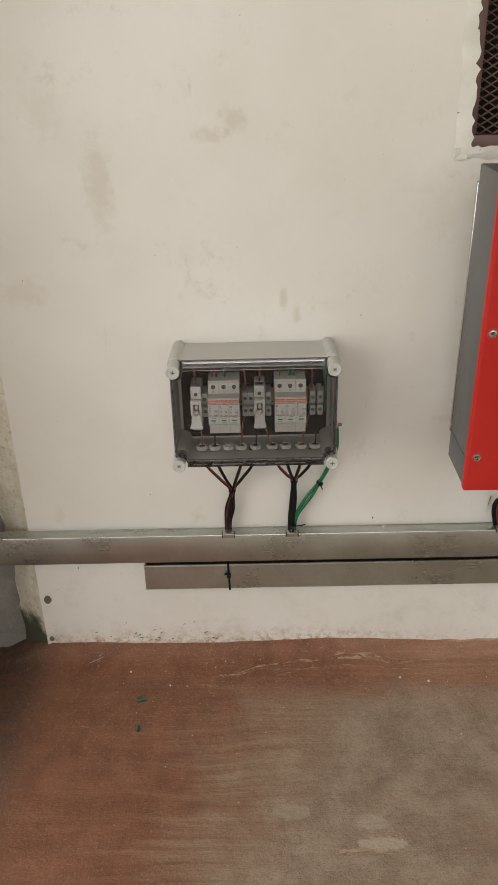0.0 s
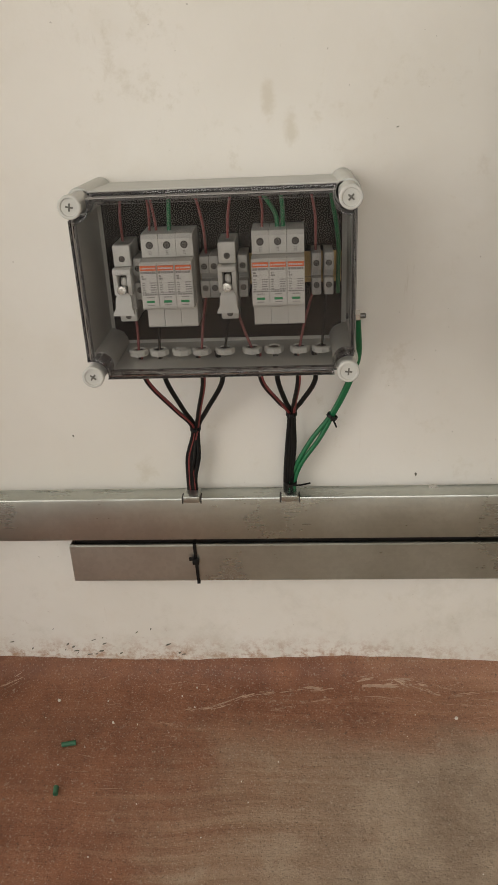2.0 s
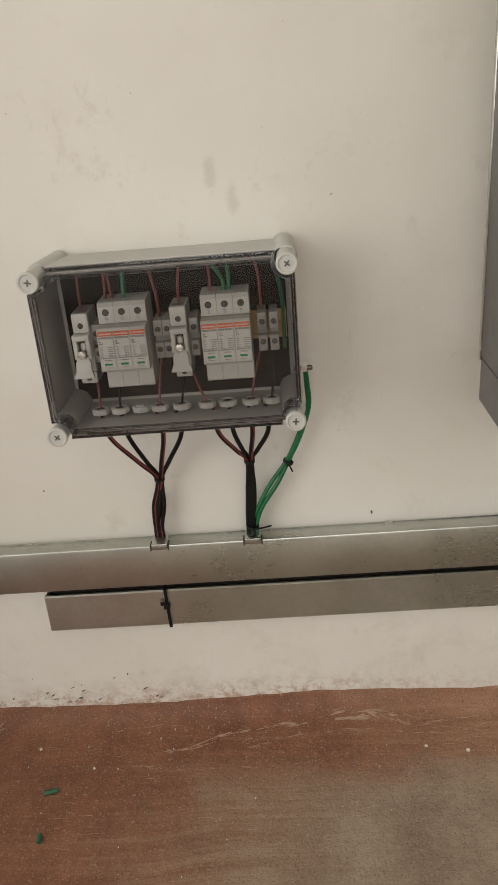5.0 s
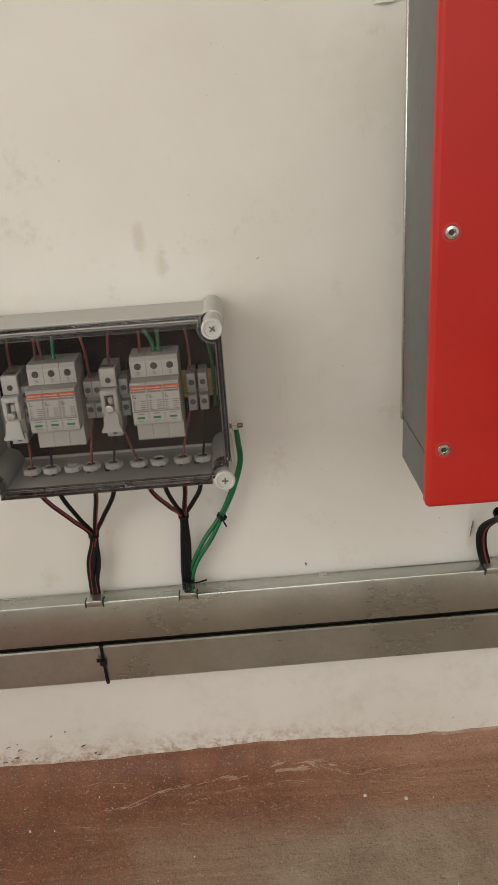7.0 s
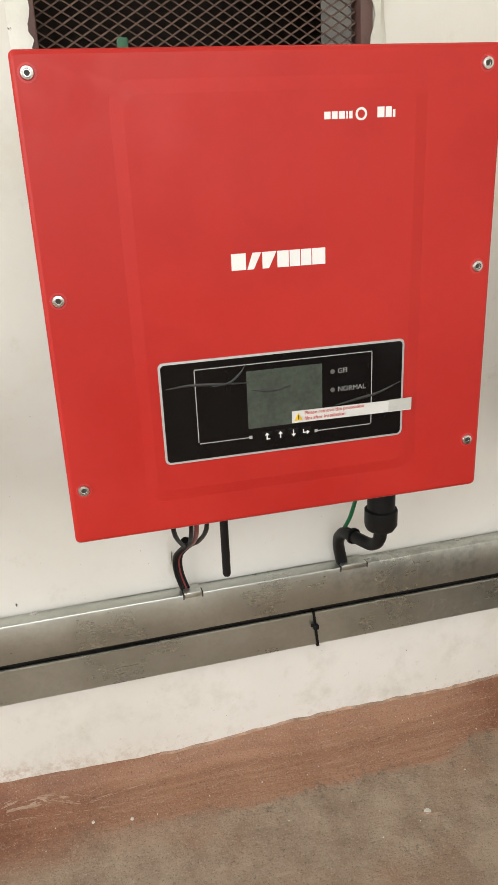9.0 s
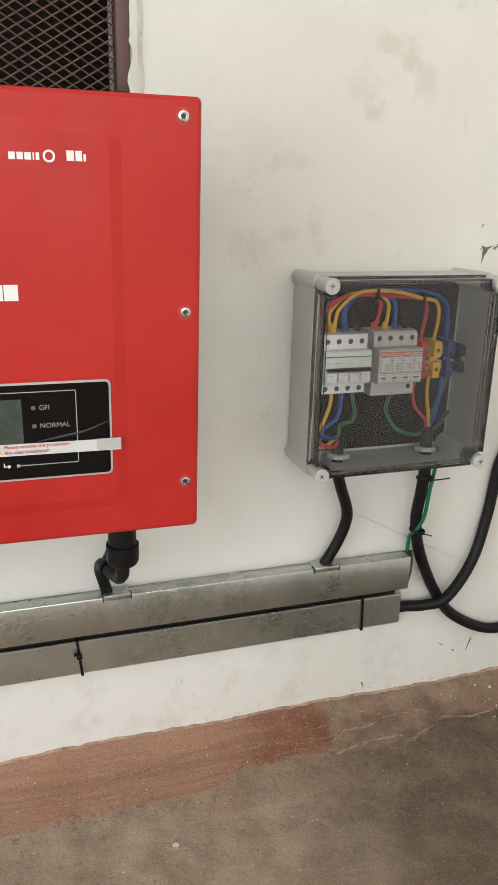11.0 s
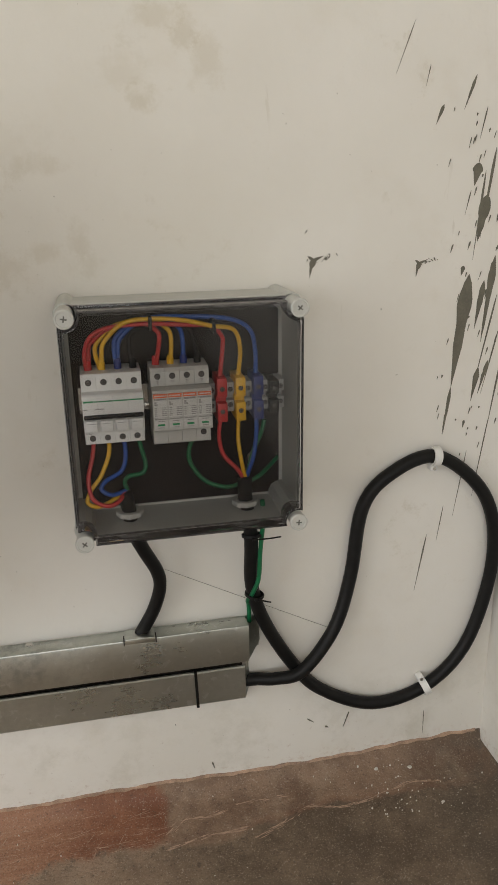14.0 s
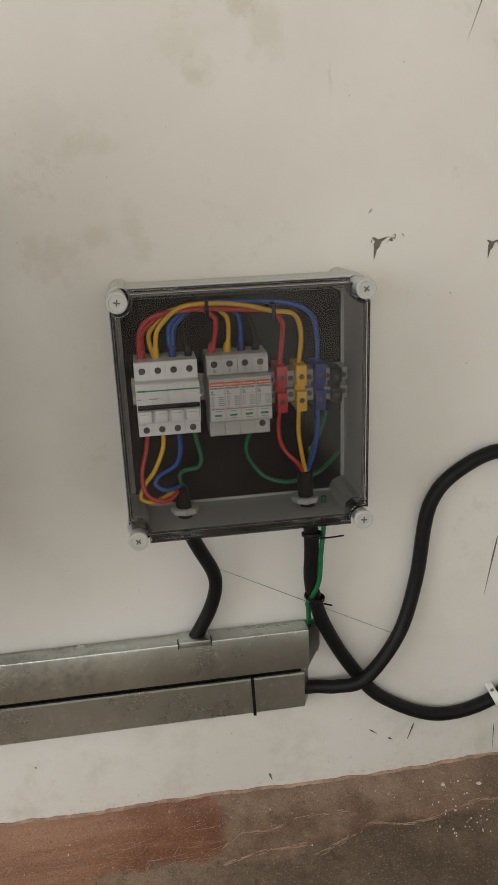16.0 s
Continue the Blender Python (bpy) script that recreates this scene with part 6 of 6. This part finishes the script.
def streaks():
    """Dark liquid splashes: tapering drops and runs, a hair proud of the wall."""
    bm = bmesh.new()
    rng = random.Random(4)
    count = [0]

    def run(x0, z0, x1, z1, w, n=14, blob=0.25):
        a = Vector((x0, z0))
        d = Vector((x1 - x0, z1 - z0))
        s = Vector((-d.y, d.x)).normalized()
        left, right = [], []
        for i in range(n + 1):
            t = i / n
            f = math.sin(math.pi * t) ** 0.6 if blob == 0.5 else (t / blob) ** 0.6 if t < blob else ((1 - t) / (1 - blob)) ** 0.9
            ww = w * max(f, 0.02) * (1 + 0.35 * noise.noise(Vector((t * 7 + x0 * 50, z0 * 30, 0))))
            p = a + d * t
            left.append(p + s * ww)
            right.append(p - s * ww)
        out = [(p.x, p.y) for p in left + right[::-1]]
        count[0] += 1
        vs = [bm.verts.new((x, W - 0.0004 - 0.000007 * count[0], z)) for x, z in out]
        bk = [bm.verts.new((x, W + 0.0004, z)) for x, z in out]
        bridge(bm, vs, bk)
        for i in range(n):
            bm.faces.new((vs[i], vs[i + 1], vs[2 * n - i], vs[2 * n + 1 - i]))

    for a in ((1.521, 1.202, 1.497, 1.137, 0.0006), (1.567, 1.103, 1.557, 1.078, 0.0026), (1.611, 1.139, 1.596, 1.096, 0.0024), (1.615, 0.995, 1.608, 0.961, 0.0009),
              (1.624, 1.030, 1.619, 1.000, 0.0078), (1.640, 0.988, 1.630, 0.925, 0.0095), (1.635, 1.02, 1.625, 0.90, 0.0016), (1.648, 1.05, 1.634, 0.93, 0.0022),
              (1.612, 0.892, 1.609, 0.878, 0.0035), (1.622, 0.880, 1.606, 0.715, 0.0120), (1.606, 0.715, 1.598, 0.640, 0.0026), (1.601, 0.676, 1.597, 0.640, 0.0020),
              (1.646, 0.870, 1.636, 0.800, 0.0050), (1.660, 0.905, 1.648, 0.78, 0.0055), (1.668, 0.85, 1.640, 0.70, 0.0016), (1.663, 0.752, 1.650, 0.700, 0.0032),
              (1.648, 0.742, 1.640, 0.69, 0.0050), (1.676, 0.80, 1.655, 0.70, 0.0012), (1.632, 0.66, 1.630, 0.648, 0.0022), (1.672, 0.66, 1.655, 0.53, 0.0010),
              (1.640, 0.61, 1.625, 0.50, 0.0008), (1.583, 0.473, 1.567, 0.372, 0.0012), (1.608, 0.52, 1.600, 0.46, 0.0007), (1.69, 0.99, 1.675, 0.86, 0.0040), (1.685, 0.76, 1.67, 0.64, 0.0016),
              (1.6, 0.13, 1.6005, 0.08, 0.0007), (1.545, 1.15, 1.540, 1.125, 0.0006), (1.630, 1.10, 1.622, 1.06, 0.0010)):
        run(*a)
    # ragged chips where something struck the wall
    for cx, cz, r in ((1.390, 0.905, 0.011), (1.5445, 0.896, 0.009)):
        run(cx - 0.8 * r, cz + 0.75 * r, cx + 0.5 * r, cz - 0.1 * r, 0.20 * r, 8, 0.4)
        run(cx - 0.3 * r, cz + 0.1 * r, cx + 1.3 * r, cz + 0.75 * r, 0.22 * r, 8, 0.3)
        run(cx - 0.2 * r, cz + 0.5 * r, cx - 0.5 * r, cz - 1.9 * r, 0.26 * r, 8, 0.25)
        run(cx + 0.2 * r, cz + 0.3 * r, cx - 0.35 * r, cz - 0.9 * r, 0.30 * r, 7, 0.4)
        for k in range(12):
            u = rng.uniform(0.8, 3.0) * r
            run(cx + u, cz + 0.30 * u + rng.gauss(0, 0.2) * r, cx + u + rng.uniform(0.1, 0.35) * r, cz + 0.34 * u + rng.gauss(0, 0.2) * r, r * rng.uniform(0.03, 0.10), 5, 0.5)
    for k in range(80):
        x, z = rng.uniform(1.58, 1.70), rng.uniform(0.6, 1.12)
        ln = rng.uniform(0.003, 0.012)
        run(x, z, x - ln * 0.25, z - ln, rng.uniform(0.0004, 0.0013), 5)
    # a fine diagonal hair crack and knocks by the cable
    run(1.160, 0.465, 1.422, 0.324, 0.00003, 24, 0.5)
    for a in ((1.388, 0.150, 1.400, 0.141, 0.0010), (1.420, 0.129, 1.426, 0.126, 0.0015), (1.462, 0.152, 1.452, 0.122, 0.0009), (1.224, 0.092, 1.228, 0.078, 0.0014), (0.234, 0.385, 0.2345, 0.379, 0.0014), (0.472, 0.43, 0.468, 0.405, 0.0008)):
        run(*a)
    for x, z, q in ((-0.463, 0.190, 0.011), (-0.468, 0.083, 0.007)):
        run(x, z + q, x - 0.002, z - q, q * 0.75, 12, 0.5)
    for k in range(20):
        x, z = rng.gauss(-0.25, 0.07), 0.074 + rng.random() ** 2.5 * 0.05
        if x > -0.45:
            run(x, z, x + rng.uniform(0.001, 0.008), z + rng.uniform(0.0, 0.004), rng.uniform(0.0003, 0.0013), 6, rng.choice((0.3, 0.5, 0.7)))
    for k in range(16):
        x, z = rng.uniform(-0.45, 1.5), rng.uniform(0.09, 1.3)
        run(x, z, x + rng.uniform(-0.004, 0.004), z - rng.uniform(0.001, 0.006), rng.uniform(0.0003, 0.0008), 4, 0.5)
    return bm


single("paint_splashes", streaks(), SPLASH, "dark olive liquid splashes and specks on the cream wall", "splash", kind="stuff")

# ---- litter on the floor ----


def floor_z(x, y):
    return max(cove(W - y) if x > -0.47 else 0, cove(EAST - x) * 0.8)


def scuffs():
    """Pale scratches ground into the floor: short tapering strokes strewn along lines."""
    bm = bmesh.new()
    rng = random.Random(21)
    count = [0]

    def stroke(x, y, dx, dy, w):
        n = 5
        ln = math.hypot(dx, dy)
        sx, sy = -dy / ln, dx / ln
        left, right = [], []
        for i in range(n + 1):
            t = i / n
            ww = w * (0.15 + math.sin(math.pi * t)) * rng.uniform(0.6, 1.2)
            px, py = x + dx * t, y + dy * t
            left.append((px + sx * ww, py + sy * ww))
            right.append((px - sx * ww, py - sy * ww))
        count[0] += 1
        vs = [[bm.verts.new((u, v, floor_z(u, v) + 0.0019 + 0.000002 * count[0])) for u, v in side] for side in (left, right)]
        for i in range(n):
            bm.faces.new((vs[0][i], vs[0][i + 1], vs[1][i + 1], vs[1][i]))

    lines = (
        (((-0.109, 1.278), (-0.056, 1.284), (-0.010, 1.302), (0.044, 1.309), (0.112, 1.317), (0.214, 1.319)), 70, 0.0009),
        (((0.095, 1.313), (0.155, 1.318), (0.215, 1.319)), 90, 0.0010),
        (((0.215, 1.327), (0.253, 1.316), (0.297, 1.305), (0.392, 1.315)), 40, 0.0007),
        (((-0.143, 1.258), (-0.066, 1.250), (0.115, 1.250), (0.194, 1.266)), 22, 0.0005),
        (((0.031, 1.281), (0.165, 1.302), (0.359, 1.286)), 30, 0.0006),
        (((-0.385, 1.315), (-0.361, 1.328)), 8, 0.0008),
        (((1.274, 1.246), (1.33, 1.262), (1.372, 1.281), (1.42, 1.272), (1.461, 1.273), (1.52, 1.285), (1.564, 1.293), (1.636, 1.281)), 110, 0.0009),
        (((1.139, 1.275), (1.168, 1.295), (1.212, 1.294), (1.268, 1.306), (1.342, 1.306)), 45, 0.0009),
        (((1.13, 1.25), (1.2, 1.262), (1.26, 1.262)), 40, 0.0011),
        (((0.154, 1.325), (0.207, 1.328), (0.3, 1.315)), 30, 0.0008),
        (((0.794, 1.145), (0.819, 1.138)), 14, 0.0012),
        (((0.12, 0.87), (0.16, 0.876), (0.20, 0.872)), 50, 0.0022))
    for pts, n, w in lines:
        p = smooth_line([(x, y, 0) for x, y in pts], 8)
        for k in range(n):
            i = rng.randrange(len(p) - 1)
            d = (p[i + 1] - p[i]).normalized() * rng.uniform(0.006, 0.024)
            stroke(p[i].x + rng.gauss(0, 0.004), p[i].y + rng.gauss(0, 0.0013), d.x, d.y + rng.gauss(0, 0.0006), w * rng.uniform(0.25, 0.8))
    for k in range(150):
        x = rng.uniform(-0.3, 1.15)
        y = rng.uniform(1.13, 1.325)
        ln = rng.uniform(0.006, 0.04)
        a = rng.gauss(0.05, 0.14)
        stroke(x, y, ln * math.cos(a), ln * math.sin(a), rng.uniform(0.0001, 0.00028))
    for k in range(130):
        x = rng.uniform(0.35, 1.12)
        y = rng.gauss(1.285, 0.018)
        ln = rng.uniform(0.01, 0.05)
        stroke(x, y, ln, ln * rng.gauss(0.1, 0.12), rng.uniform(0.0001, 0.0004))
    for k in range(45):
        x, y = rng.uniform(0.55, 1.1), rng.uniform(1.25, 1.33)
        ln = rng.uniform(0.004, 0.02)
        a = rng.uniform(0, 3.1)
        stroke(x, y, ln * math.cos(a), ln * math.sin(a), rng.uniform(0.0002, 0.0005))
    return bm



def chips():
    bm = bmesh.new()
    rng = random.Random(9)
    spots = [(1.568, 1.319, 0.0045), (1.509, 1.325, 0.0038), (1.60, 1.25, 0.003), (0.813, 1.148, 0.006), (-0.29, 1.296, 0.0025), (-0.2, 1.26, 0.002), (0.30, 1.27, 0.003), (0.36, 1.26, 0.003)]
    for k in range(150):
        x, y = rng.uniform(-0.45, 1.68), 1.33 - 0.55 * rng.random() ** 1.3
        spots.append((x, y, rng.uniform(0.0004, 0.0011)))
    for k in range(70):
        x, y = rng.gauss(1.57, 0.05), rng.uniform(1.24, 1.335)
        if x < 1.69:
            spots.append((x, y, rng.uniform(0.0005, 0.0017)))
    for x, y, r in spots:
        z = floor_z(x, y) + 0.0012
        n = 6
        ang = rng.uniform(0, 6)
        base = [(x + r * rng.uniform(0.7, 1.3) * math.cos(ang + 2 * math.pi * i / n), y + r * rng.uniform(0.6, 1.1) * math.sin(ang + 2 * math.pi * i / n)) for i in range(n)]
        a = loop(bm, [(u, v, z - 0.0025) for u, v in base])
        b = loop(bm, [(x + (u - x) * 0.8, y + (v - y) * 0.8, z + r * 0.35) for u, v in base])
        bridge(bm, a, b)
        bm.faces.new(b)
    return bm


single("floor_scuffs", scuffs(), SCUFF, "pale chalky scratches ground into the red floor", "scratches", kind="stuff")
single("plaster_chips", chips(), CHIP, "scattered white plaster crumbs on the floor", "crumbs", kind="stuff")
for x, y, ang, ln in ((-0.257, 1.222, 12, 0.020), (-0.257, 1.150, 100, 0.012)):
    z = floor_z(x, y) + 0.004
    d = Vector((math.cos(radians(ang)), math.sin(radians(ang)), 0)) * ln / 2
    single("insulation_scrap", lathe(bmesh.new(), Vector((x, y, z)) - d, d.normalized(), [(0, 0.0036), (ln, 0.0036), (ln, 0.0024), (0, 0.0024)], 12), SCRAPGREEN, "cut scrap of green cable insulation on the floor", "scrap", "insulation scraps")
single("leaf_scrap", block(0.437, 0.447, 1.10, 1.112, 1.083, 1.096, bevel=0.002), SCRAPGREEN, "small green scrap lying on top of the inverter", "scrap")
